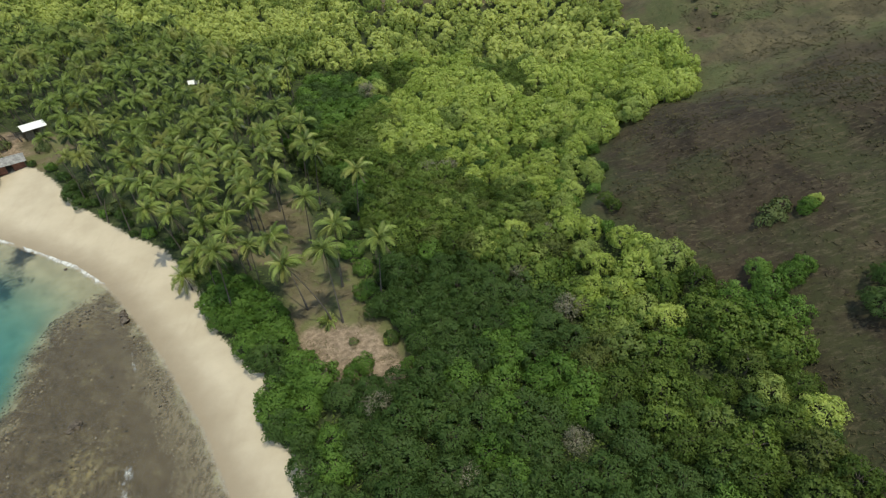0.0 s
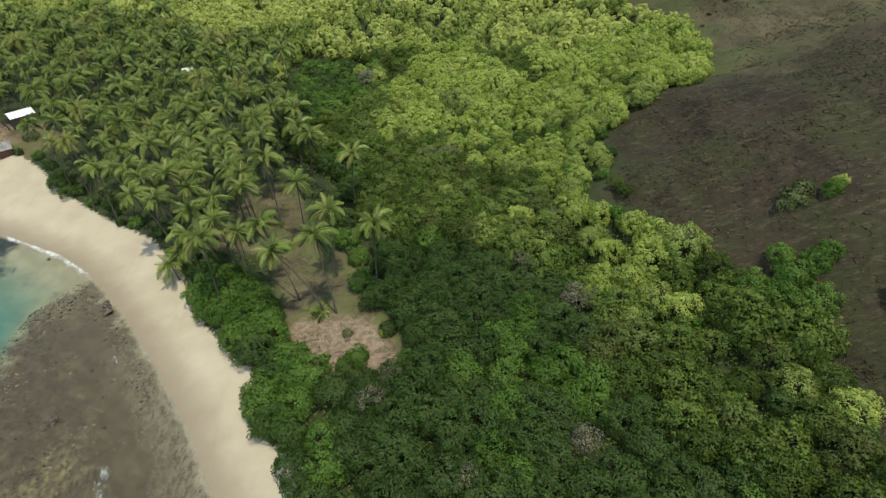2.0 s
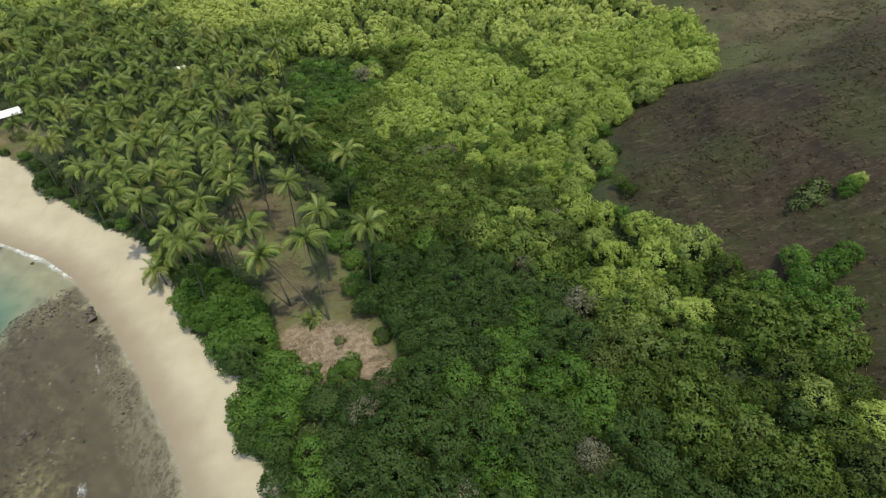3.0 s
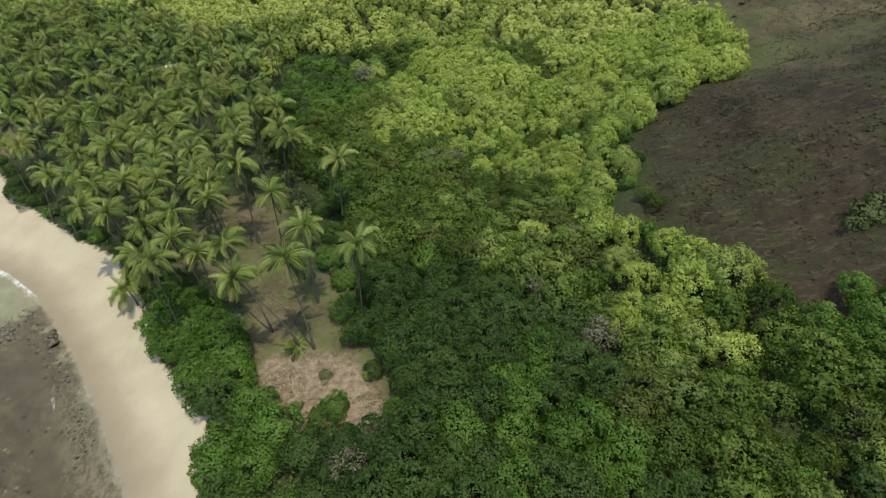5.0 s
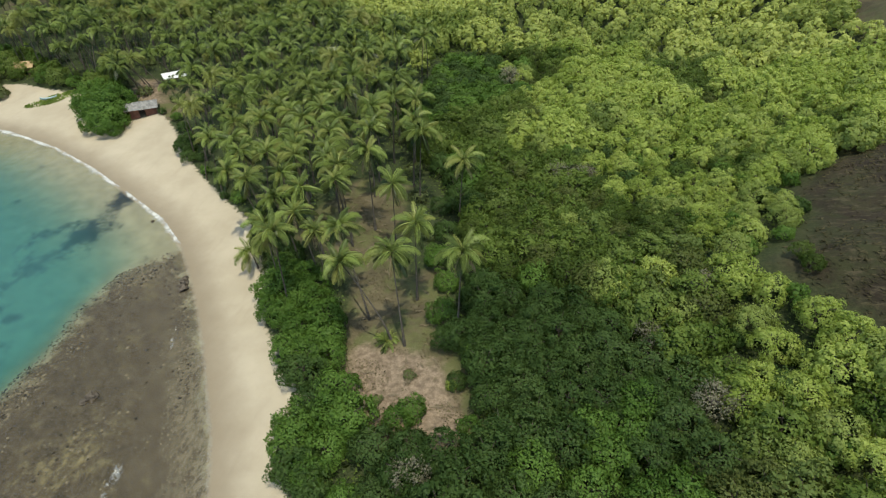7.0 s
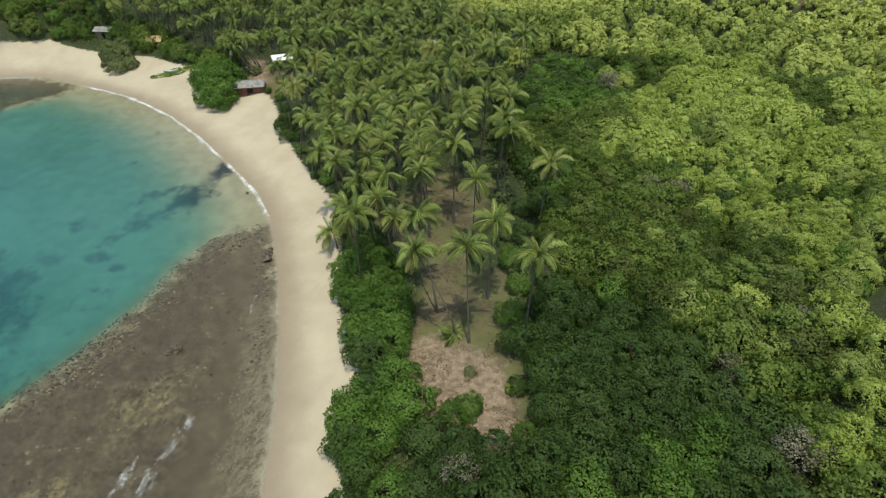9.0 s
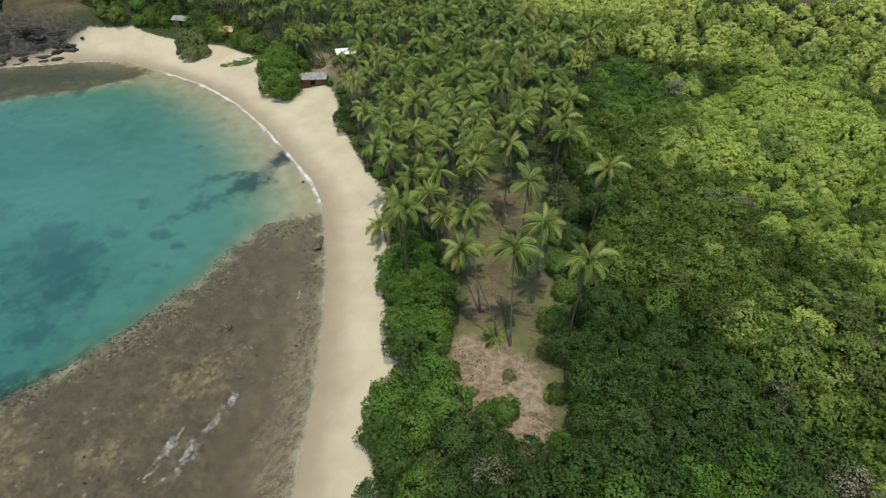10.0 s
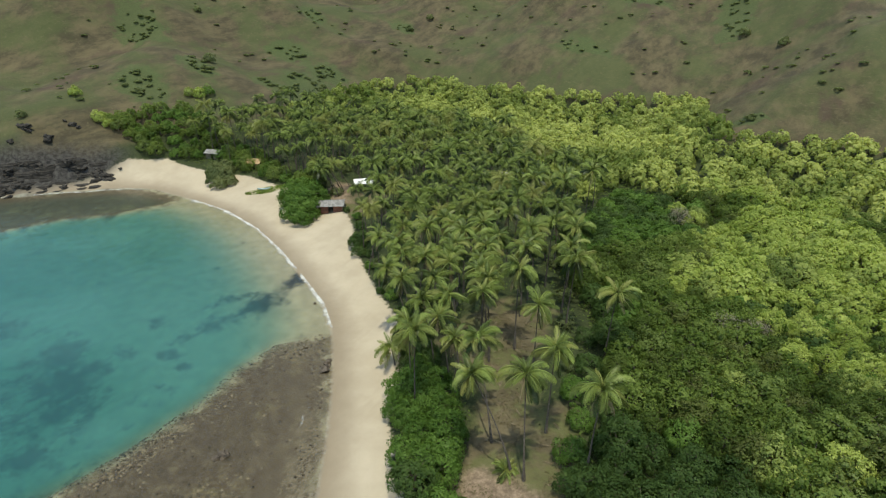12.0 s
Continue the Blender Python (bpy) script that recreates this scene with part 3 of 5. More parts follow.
# ---- coconut palms ----
def frond_geometry(length, rise, droop, leaflets=16, leaf=0.7, width=0.11, hang=0.6):
    """One feather frond along +x from the crown's heart: an arching rib with leaflets on both sides."""
    n = 7
    pts, x, z = [], 0.0, 0.0
    for i in range(n + 1):
        pts.append(Vector((x, 0, z)))
        a = radians(rise - droop * (i / n) ** 1.1)
        x, z = x + math.cos(a) * length / n, z + math.sin(a) * length / n
    verts, faces = [], []

    def quad(*q):
        faces.append(tuple(range(len(verts), len(verts) + 4)))
        verts.extend(tuple(p) for p in q)
    for i in range(n):
        w0, w1 = 0.07 * (1 - i / n) + 0.012, 0.07 * (1 - (i + 1) / n) + 0.012
        quad(pts[i] + Vector((0, -w0, 0)), pts[i + 1] + Vector((0, -w1, 0)), pts[i + 1] + Vector((0, w1, 0.0)), pts[i] + Vector((0, w0, 0.0)))
    for i in range(leaflets):
        s = 0.13 + 0.87 * (i + 0.5) / leaflets
        k = min(int(s * n), n - 1)
        p, d = pts[k].lerp(pts[k + 1], s * n - k), (pts[k + 1] - pts[k]).normalized()
        upn = Vector((-d.z, 0, d.x))
        ln = leaf * (0.35 + 0.75 * math.sin(math.pi * min(1.0, 0.15 + 0.80 * s)))
        for side in (-1, 1):
            tip = p + (d * 0.55 + Vector((0, side, 0)) * 0.52 - upn * hang * 0.5).normalized() * ln + Vector((0, 0, -ln * hang * 0.6))
            mid = p.lerp(tip, 0.5) + upn * ln * 0.12
            quad(p, mid - d * width * 0.55, tip, mid + d * width * 0.55)
    return np.array(verts), np.array(faces)


FROND_KINDS = [(3.0, 78, 74, 0.7), (3.6, 60, 126, 0.9), (3.6, 36, 116, 1.15), (3.3, 0, 78, 1.4)]
FRONDS = [frond_geometry(a, b, c, hang=d) for a, b, c, d in FROND_KINDS]
# drooping fronds toned dark, arching ones pale: shade and sun put into the colour
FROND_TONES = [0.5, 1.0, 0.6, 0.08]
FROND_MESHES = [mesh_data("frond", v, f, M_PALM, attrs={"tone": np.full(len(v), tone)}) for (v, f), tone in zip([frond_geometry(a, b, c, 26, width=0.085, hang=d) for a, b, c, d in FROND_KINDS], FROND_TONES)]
DRY_MESH = mesh_data("dry_frond", *frond_geometry(3.2, -45, 45, leaflets=12, hang=1.1), M_DRYPALM)


def palm_fronds(rng, count):
    """Kind, turn and tip of each frond round the heart; the wind combs them a little to one side."""
    out, wind = [], rng.uniform(0, 360)
    for i in range(count):
        u = i / (count - 1)
        kind = 0 if u < 0.26 else 1 if u < 0.48 else 2 if u < 0.78 else 3
        turn = math.degrees(i * 2.39996) + rng.uniform(-24, 24)
        away = math.cos(radians(turn - wind))
        out.append((kind, turn - 10 * math.sin(radians(turn - wind)), rng.uniform(-14, 10) + 8 * away, rng.uniform(0.8, 1.22) if kind else rng.uniform(0.7, 1.15), rng.uniform(-30, 30)))
    return out


def palm_trunk(rng, name, high, lean):
    n = 11
    path, radii = [], []
    for i in range(n + 1):
        s = i / n
        path.append((lean * (s ** 1.6), 0.15 * math.sin(3 * s) * lean * 0.3, -0.5 + (high + 0.5) * s))
        radii.append((0.17 * (1 - s) ** 4 + 0.092 - 0.025 * s) * (1.05 if i % 2 else 0.97))
    v, f = joined([tube(path, radii, 8)])
    return mesh_data(name, v, f, M_PALMBARK, True)


def nut_mesh():
    v, f = joined([tube([(0, 0, z) for z in (-0.17, -0.1, 0.05, 0.17)], [0.02, 0.12, 0.13, 0.02], 6)])
    return mesh_data("coconut", v, f, M_NUT, True)


NUT = nut_mesh()
PALM_H = 13.0
PALM_LABEL = "tall coconut palm with slender grey trunk and arching green fronds"


def place_turned(x, y, turn, size, sink=0.0):
    return pose(x, y, ground_z(x, y) - sink, 0, 0, turn) @ Matrix.Scale(size, 4)


def heart_of(lean):
    return Matrix.Translation((lean, 0.15 * math.sin(3) * lean * 0.3, PALM_H))


def crown_of_fronds(rng, layout):
    vs, fs, tones, o = [], [], [], 0
    for kind, w, tip, s, roll in layout:
        m = np.array(pose(0, 0, 0, roll, -tip, w) @ Matrix.Scale(s, 4))
        v, f = FRONDS[kind]
        vs.append(v @ m[:3, :3].T), fs.append(f + o)
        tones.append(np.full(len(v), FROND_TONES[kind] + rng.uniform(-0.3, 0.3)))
        o += len(v)
    return np.concatenate(vs), np.concatenate(fs), np.concatenate(tones)


def palm_prototype(seed, lean, detailed, at, turn, size, high=PALM_H, label=PALM_LABEL):
    rng = np.random.default_rng(seed)
    ob = thing("coconut_palm", (at[0], at[1], ground_z(*at)), label, "palm tree", "coconut grove", turn, size)
    part("trunk", palm_trunk(rng, "palm_trunk", high, lean), ob, "slender ringed grey trunk")
    heart = Matrix.Translation((0, 0, high - PALM_H)) @ heart_of(lean) @ pose(0, 0, 0, rng.uniform(-9, 9), 3 * lean + rng.uniform(-8, 8), 0)
    layout = palm_fronds(rng, int(rng.integers(25, 31)))
    if detailed:
        for kind, w, tip, s, roll in layout:
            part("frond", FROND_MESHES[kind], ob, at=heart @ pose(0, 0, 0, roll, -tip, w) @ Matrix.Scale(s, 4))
        for k in range(5):
            w = rng.uniform(0, 360)
            part("coconut", NUT, ob, "", heart @ pose(0, 0, 0, 0, 0, w) @ pose(rng.uniform(0.22, 0.36), 0, rng.uniform(-0.5, -0.25)))
        for k in range(2):
            part("dry_frond", DRY_MESH, ob, "brown dry hanging frond", heart @ pose(0, 0, -0.1, 0, 0, rng.uniform(0, 360)))
    else:
        v, f, tone = crown_of_fronds(rng, layout)
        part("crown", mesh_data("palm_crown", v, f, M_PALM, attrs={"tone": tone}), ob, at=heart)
    return ob


def clear_of(points, x, y, gap):
    return all((x - a) ** 2 + (y - b) ** 2 > gap * gap for a, b in points)


def scatter(rng, box, gap, accept, tries, taken=()):
    """Random points at least gap apart where accept allows."""
    x0, y0, x1, y1 = box
    xs, ys = rng.uniform(x0, x1, tries), rng.uniform(y0, y1, tries)
    ok = accept(xs, ys)
    cells, out = {}, []
    for a, b in taken:
        cells.setdefault((int(a // gap), int(b // gap)), []).append((a, b))
    for x, y in zip(xs[ok], ys[ok]):
        i, j = int(x // gap), int(y // gap)
        if all((x - a) ** 2 + (y - b) ** 2 > gap * gap for di in (-1, 0, 1) for dj in (-1, 0, 1) for a, b in cells.get((i + di, j + dj), ())):
            cells.setdefault((i, j), []).append((x, y))
            out.append((float(x), float(y)))
    return out


# crowns that stand out singly: x, y of the crown, the way it leans, its lean in metres, size
NEAR_PALMS = [(-17.9, 64.8, 128, 2, 1.0), (-23.3, 61.9, 183, 3, 0.96), (-9.4, 65.9, 60, 0, 1.02), (-17.1, 70.8, 100, 0, 1.0), (-26.9, 68.9, 143, 3, 0.97), (-23.8, 79.5, 300, 0, 0.97),
              (-30.2, 85.4, 120, 1, 1.05), (-15.8, 88.4, 40, 0, 0.95), (-24.4, 93.6, 10, 0, 1.05), (-36.4, 75.3, 200, 1, 1.0), (-36.3, 83.7, 190, 1, 1.0), (-39.6, 73.3, 210, 1, 0.96),
              (-46.2, 76.4, 210, 2, 0.98), (-51.5, 78.7, 230, 2, 0.95), (-43.4, 86.3, 150, 1, 1.0), (-47.3, 83.8, 180, 1, 1.0), (-39.8, 91.2, 90, 0, 1.02), (-34.3, 106.0, 30, 0, 1.05),
              (-36.6, 101.5, 80, 1, 1.0), (-29.8, 105.8, 20, 0, 1.03), (-43.9, 106.2, 120, 0, 1.0), (-47.7, 102.1, 160, 1, 1.02), (-50.6, 97.0, 170, 1, 1.0), (-54.2, 93.2, 200, 1, 1.0),
              (-55.5, 86.6, 220, 2, 0.97), (-40.7, 140.3, 10, 0, 1.05), (-49.5, 127.6, 60, 0, 1.05), (-44.5, 133.1, 40, 0, 1.05), (-51.0, 114.1, 100, 0, 1.0), (-58.5, 88.0, 230, 1, 0.93),
              (-33.0, 79.5, 180, 1, 0.93), (-42.0, 79.5, 200, 2, 0.92), (-27.5, 98.5, 60, 0, 0.98), (-34.0, 82.3, 150, 1, 0.97), (-41.8, 83.2, 170, 1, 1.0), (-38.5, 87.8, 140, 1, 0.96), (-33.5, 93.5, 110, 0, 1.0)]
LEANS = [0.5, 1.7, 3.4, 6.0]


def build_far_palms(rng, places):
    """The back of the grove, past counting: trunks and crowns in one object."""
    crowns = [crown_of_fronds(rng, palm_fronds(rng, 20)) for k in range(6)]
    tv, tf = joined([tube([(0, 0, -0.5), (0.3, 0, 6), (0.8, 0, PALM_H)], [0.2, 0.12, 0.09], 5)])
    vs, fs, tones, mats, o = [], [], [], [], 0
    for i, (x, y, w, k, s) in enumerate(places):
        m = np.array(pose(x, y, ground_z(x, y), 0, 0, w) @ Matrix.Scale(s, 4))
        cv, cf, ct = crowns[i % 6]
        for v, f, t, mat in ((tv, tf, np.zeros(len(tv)), 1), (cv + np.array([0.8, 0, PALM_H]), cf, ct, 0)):
            vs.append(v @ m[:3, :3].T + m[:3, 3]), fs.append(f + o), tones.append(t), mats.append(np.full(len(f), mat))
            o += len(v)
    me = mesh_data("far_palms", np.concatenate(vs), np.concatenate(fs), M_PALM, attrs={"tone": np.concatenate(tones)})
    me.materials.append(M_PALMBARK)
    me.polygons.foreach_set("material_index", np.concatenate(mats).astype(np.int32))
    tagged(new("far_palms", me), "dense back of the coconut grove", "palm trees", kind="stuff")


def build_palms():
    rng = np.random.default_rng(7)
    taken = [(p[0], p[1]) for p in NEAR_PALMS]

    def allowed(x, y):
        huts = ((x + 104) ** 2 + (y - 119) ** 2 > 49) & ((x + 110) ** 2 + (y - 122) ** 2 > 64) & ((x + 97.5) ** 2 + (y - 125.5) ** 2 > 42) & ((x + 73) ** 2 + (y - 156) ** 2 > 12) & (np.abs((x + 104) * 0.7 + (y - 127) * 0.71) > np.where((x > -106) & (x < -88), 4.5, 0))
        return (signed(PALM_GROVE, x, y) > 0) & (signed(CLEARING, x, y) < np.where(y > 78, 1.5, -1.5)) & huts & (terrain(x, y)[2] > 1)
    rest = scatter(rng, (-180, 56, -5, 190), 4.0, allowed, 12000, taken)
    rest = [p for p in rest if clear_of(taken, *p, 9.0 if p[1] < 92 and p[0] > -31 else 4.2)]
    rest.sort(key=lambda p: (p[0] - 3) ** 2 + (p[1] - 19) ** 2)
    every = [(x, y, w, k, s) for x, y, w, k, s in NEAR_PALMS]
    every += [(x, y, rng.uniform(0, 360), int(rng.choice([0, 0, 1, 1, 2])), rng.uniform(0.76, 1.12)) for x, y in rest]
    protos, distant = {}, every[296:]
    for i, (x, y, w, k, s) in enumerate(every[:296]):
        near = i < 55
        lean = LEANS[k] * s
        bx, by = x - lean * math.cos(radians(w)), y - lean * math.sin(radians(w))
        key = (near, k, i % 5)
        if key in protos:
            copy_thing(protos[key], pose(bx, by, ground_z(bx, by), 0, 0, w) @ Matrix.Scale(s / protos[key].scale[0], 4))
        else:
            protos[key] = palm_prototype(100 + 10 * k + (i % 5) + 50 * near, LEANS[k], near, (bx, by), w, s)
    build_far_palms(rng, distant)
    for k, (x, y, w, high) in enumerate([(-44.6, 72.0, 200, 3.6), (-43.2, 73.6, 120, 4.6), (-18.6, 61.9, 0, 1.0)]):
        palm_prototype(400 + k, 0.6, True, (x, y), w, 0.95 if high > 2 else 0.6, high, "young short coconut palm with drooping green fronds")
    # wind-bent palms over the bare yard behind the hut
    for k, (x, y, w, high) in enumerate([(-107.7, 120.5, 222, 8.6), (-111.8, 122.5, 235, 8.2), (-113.2, 125.8, 228, 8.8), (-106.0, 124.2, 215, 9.0), (-116.5, 126.0, 240, 8.0), (-104.9, 128.6, 220, 8.6), (-108.8, 122.8, 230, 9.4), (-110.2, 124.6, 218, 8.0), (-103.6, 130.2, 225, 9.0)]):
        palm_prototype(440 + k, 4.4 + 0.25 * (k % 4), False, (x, y), w, 0.95, high, "coconut palm with dark trunk leaning hard over bare ground")
    return every


PALMS = build_palms()


# ---- broad-leaved trees ----
def leafy(name, c, material):
    return mesh_data(name, c[0], c[1], material, normals=c[2])


def tree_variants(kind, count, seed):
    """Trunk and crown meshes of a kind of tree."""
    out = []
    for k in range(count):
        rng = np.random.default_rng(seed + k)
        if kind == "scrub":
            c = crown(rng, 3.15, 0.0, 4.1, 50, 66, 0.2, lobe=(0.16, 0.27), jitter=0.2, loose=0.5)
            out.append((trunk_mesh(rng, "scrub_trunk", 3.8, 0.13, 1.5), leafy("scrub_crown", c, M_SCRUB)))
        elif kind == "olive":
            c = crown(rng, 3.2, 0.1, 4.7, 46, 64, 0.21, lobe=(0.16, 0.28), jitter=0.28, loose=0.6)
            out.append((trunk_mesh(rng, "olive_trunk", 4.4, 0.14, 1.7), leafy("olive_crown", c, M_OLIVE)))
        elif kind == "lime":
            c = crown(rng, 3.9, 0.1, 6.1, 54, 66, 0.24, lobe=(0.15, 0.26), jitter=0.18, loose=0.45)
            out.append((trunk_mesh(rng, "lime_trunk", 5.4, 0.18, 2.2), leafy("lime_crown", c, M_LIME)))
        elif kind == "far":
            c = crown(rng, 4.0, 0.2, 6.2, 44, 42, 0.37, lobe=(0.16, 0.27), jitter=0.12, loose=0.4)
            out.append((trunk_mesh(rng, "lime_trunk", 5.4, 0.18, 2.2, 4), leafy("lime_crown", c, M_LIME)))
        elif kind == "mid":
            c = crown(rng, 3.5, 0.1, 5.2, 42, 54, 0.28, lobe=(0.16, 0.27), jitter=0.2, loose=0.5)
            out.append((trunk_mesh(rng, "mid_trunk", 4.7, 0.16, 2.0, 4), leafy("mid_crown", c, M_MID)))
        elif kind == "fresh":
            c = crown(rng, 3.1, 0.0, 4.2, 46, 62, 0.22, lobe=(0.17, 0.28), jitter=0.2, loose=0.45, down=0.4)
            out.append((trunk_mesh(rng, "bush_trunk", 3.4, 0.13, 1.7), leafy("bush_crown", c, M_BUSH)))
        elif kind in ("sage", "dome"):
            c = crown(rng, 3.0, -0.4, 4.1, 30, 60, 0.3, lobe=(0.22, 0.36), jitter=0.2, down=0.35)
            out.append((trunk_mesh(rng, "bush_trunk", 3.0, 0.13, 1.7, 4), leafy("bush_crown", c, M_LOW if kind == "sage" else M_LIME)))
        elif kind == "small":
            c = crown(rng, 2.7, 0.0, 4.2, 22, 45, 0.34, lobe=(0.24, 0.4), jitter=0.22, down=0.3)
            out.append((trunk_mesh(rng, "bush_stem", 3.0, 0.12, 1.4, 3), leafy("small_crown", c, M_SCRUB if k % 2 else M_BUSH)))
        elif kind == "low":
            c = crown(rng, 2.4, 0.0, 2.4, 14, 30, 0.34, lobe=(0.26, 0.42), jitter=0.25)
            out.append((trunk_mesh(rng, "shrub_stem", 1.8, 0.08, 1.2, 4), leafy("shrub_crown", c, M_LOW)))
        else:
            c = crown(rng, 2.3, 0.6, 4.2, 26, 60, 0.13, lobe=(0.2, 0.34), jitter=0.4, loose=1.0)
            out.append((trunk_mesh(rng, "grey_trunk", 4.3, 0.1, 1.9, 14), leafy("grey_crown", c, M_GREY)))
    return out


TREE_TEXT = {"scrub": ("scrub_tree", "dense dark-green low tree with small glossy leaves", "tree", "dark scrub wood"),
             "olive": ("olive_green_tree", "dull olive-green open-crowned tree", "tree", "mixed wood"),
             "lime": ("lime_green_tree", "bright yellow-green tree with clumped rounded crown", "tree", "light green wood"),
             "fresh": ("green_bush", "fresh green rounded leafy bush", "bush", "fresh green bushes"),
             "far": ("lime_green_tree", "bright yellow-green tree with clumped rounded crown", "tree", "light green wood"),
             "sage": ("sage_bush", "rounded grey-green bush", "bush", "grey-green bushes"),
             "dome": ("round_bush", "rounded yellow-green bush on dry hillside", "bush", "hillside bushes"),
             "mid": ("mid_green_tree", "mid-green leafy tree with rounded crown", "tree", "mixed wood"),
             "small": ("bush", "low green bush", "bush", "beach edge bushes"),
             "low": ("shrub", "low spreading olive-green shrub in dry grass", "shrub", "low shrubs"),
             "grey": ("bare_tree", "almost leafless grey twiggy tree", "tree", "grey bare trees")}
VARIANTS = {"scrub": tree_variants("scrub", 5, 200), "olive": tree_variants("olive", 4, 300), "lime": tree_variants("lime", 5, 400), "fresh": tree_variants("fresh", 4, 600), "low": tree_variants("low", 6, 700), "small": tree_variants("small", 5, 780), "mid": tree_variants("mid", 4, 760), "sage": tree_variants("sage", 3, 720), "dome": tree_variants("dome", 3, 740), "far": tree_variants("far", 5, 800), "grey": tree_variants("grey", 2, 500)}
PROTOS = {}


def plant(kind, x, y, turn, size, variant, label="", name=""):
    key = (kind, variant, label)
    m = place_turned(x, y, turn, size)
    if key in PROTOS:
        return copy_thing(PROTOS[key], m @ Matrix.Scale(1 / PROTOS[key].scale[0], 4))
    nm, lab, cat, group = TREE_TEXT[kind]
    ob = thing(name or nm, (x, y, ground_z(x, y)), label or lab, cat, group, turn, size)
    trunk, top = VARIANTS[kind][variant]
    part("trunk", trunk, ob)
    part("crown", top, ob)
    PROTOS[key] = ob
    return ob


FRONT_BUSHES = [(-41.5, 70), (-40, 66), (-38, 63), (-33, 58), (-29, 54.5), (-25.5, 54.5), (-23.5, 58), (-25, 63), (-28.5, 68), (-33, 72), (-38, 73.5)]
SIDE_BUSHES = [(-25.5, 49), (-25.5, 46), (-23, 43), (-19.5, 41), (-15.5, 43), (-14.5, 47), (-17.5, 51), (-21.5, 52.5)]


def build_woods():
    rng = np.random.default_rng(21)
    taken = [(p[0], p[1]) for p in PALMS[:60]]

    def base(x, y):
        z, shore, veg, hill, reef = terrain(x, y)
        return veg, hill

    def open_wood(x, y):
        veg, hill = base(x, y)
        return (veg > 1.6) & (hill < 0.5) & (signed(CLEARING, x, y) < -2.0) & (signed(PALM_GROVE, x, y) < -1.0) & (np.maximum(signed(FRONT_BUSHES, x, y), signed(SIDE_BUSHES, x, y)) < 1.0)
    near = scatter(rng, (-40, 8, 75, 172), 2.85, lambda x, y: open_wood(x, y) & (base(x, y)[1] < np.where(y < 62, -0.4, -1.5)) & ((signed(LIME, x, y) < 1.2) | (base(x, y)[1] > -5) & (y < 62)) & (y < 160), 16000)
    lime = scatter(rng, (-40, 8, 80, 172), 3.5, lambda x, y: open_wood(x, y) & (signed(LIME, x, y) >= 0.8) & ((base(x, y)[1] < -2.2) | (y > 118)), 14000, [p for p in near if p[0] > 0])
    for x, y in near:
        d = float(signed(LIME, np.array([x]), np.array([y]))[0])
        patch = float(fbm(np.array([x]), np.array([y]), 16.0, 2, 71)[0])
        inland = x + 0.6 * (y - 40)
        if y > 77:
            kind = "olive" if patch > 0.16 or x > 2 or (x > -14 and y < 112) else "scrub"
        else:
            kind = "olive" if inland + 20 * patch > 31 else "scrub"
        if kind == "olive" and rng.uniform() < 0.5:
            kind = "mid"
        if kind == "scrub" and rng.uniform() < 0.4 * float(smooth(np.array([patch]), -0.1, 0.2)[0]):
            kind = "fresh"
        if rng.uniform() < 0.02 and x > 0:
            kind = "grey"
        if d > -5 and rng.uniform() < (0.18 if y > 60 else 0.1):
            kind = "lime"
        lab = ""
        if kind in ("scrub", "fresh") and y > 95:
            kind, lab = "small", "dense green low tree beside the palm grove"
        size = rng.uniform(0.86, 1.14) * (0.78 if kind == "lime" else 1)
        plant(kind, x, y, rng.uniform(0, 360), size, int(rng.integers(len(VARIANTS[kind]))), lab, "scrub_tree" if lab else "")
    for x, y in lime:
        patch = float(fbm(np.array([x]), np.array([y]), 22.0, 3, 73)[0]) + rng.uniform(-0.12, 0.12)
        if y < 52:
            kind = "lime" if patch > 0.08 else "mid" if patch > -0.1 else "olive"
        else:
            kind = ("far" if y > 115 else "lime") if patch > -0.26 else "mid" if patch > -0.4 else "olive"
        relief = float(smooth(fbm(np.array([x]), np.array([y]), 13.0, 2, 79), -0.25, 0.3))
        size = (0.66 + 0.42 * relief + rng.uniform(-0.1, 0.1)) * (0.95 if y < 95 else 1.02)
        plant(kind, x, y, rng.uniform(0, 360), size, int(rng.integers(len(VARIANTS[kind]))))
    # low growth between the light trees and along the foot of the hill
    fill = scatter(rng, (-12, 14, 80, 150), 5.0, lambda x, y: (base(x, y)[0] > 1.6) & (base(x, y)[1] < -0.8) & (signed(LIME, x, y) > 0) & (signed(PALM_GROVE, x, y) < -1), 5000)
    for x, y in fill:
        edge_here = float(base(np.array([x]), np.array([y]))[1][0]) > -2.5
        kind = "small" if rng.uniform() < 0.85 else "fresh"
        plant(kind, x, y, rng.uniform(0, 360), rng.uniform(0.45, 0.75) if edge_here else rng.uniform(0.6, 0.9), int(rng.integers(4)), "low green growth between light green trees", "bush")
    for x, y in [(9.0, 74.1), (11.2, 75.5), (8.0, 76.4), (13.6, 95.5), (2.0, 90.0)]:
        plant("lime", x, y, rng.uniform(0, 360), rng.uniform(0.7, 0.9), int(rng.integers(5)))
    for x, y, size in [(-9, 45, 1.0), (-21, 149, 1.4), (-2.5, 104.5, 1.3), (1.0, 105, 1.2), (19, 77, 1.0), (22, 61, 0.9), (3, 34, 0.9)]:
        plant("grey", x, y, rng.uniform(0, 360), size, int(rng.integers(2)))
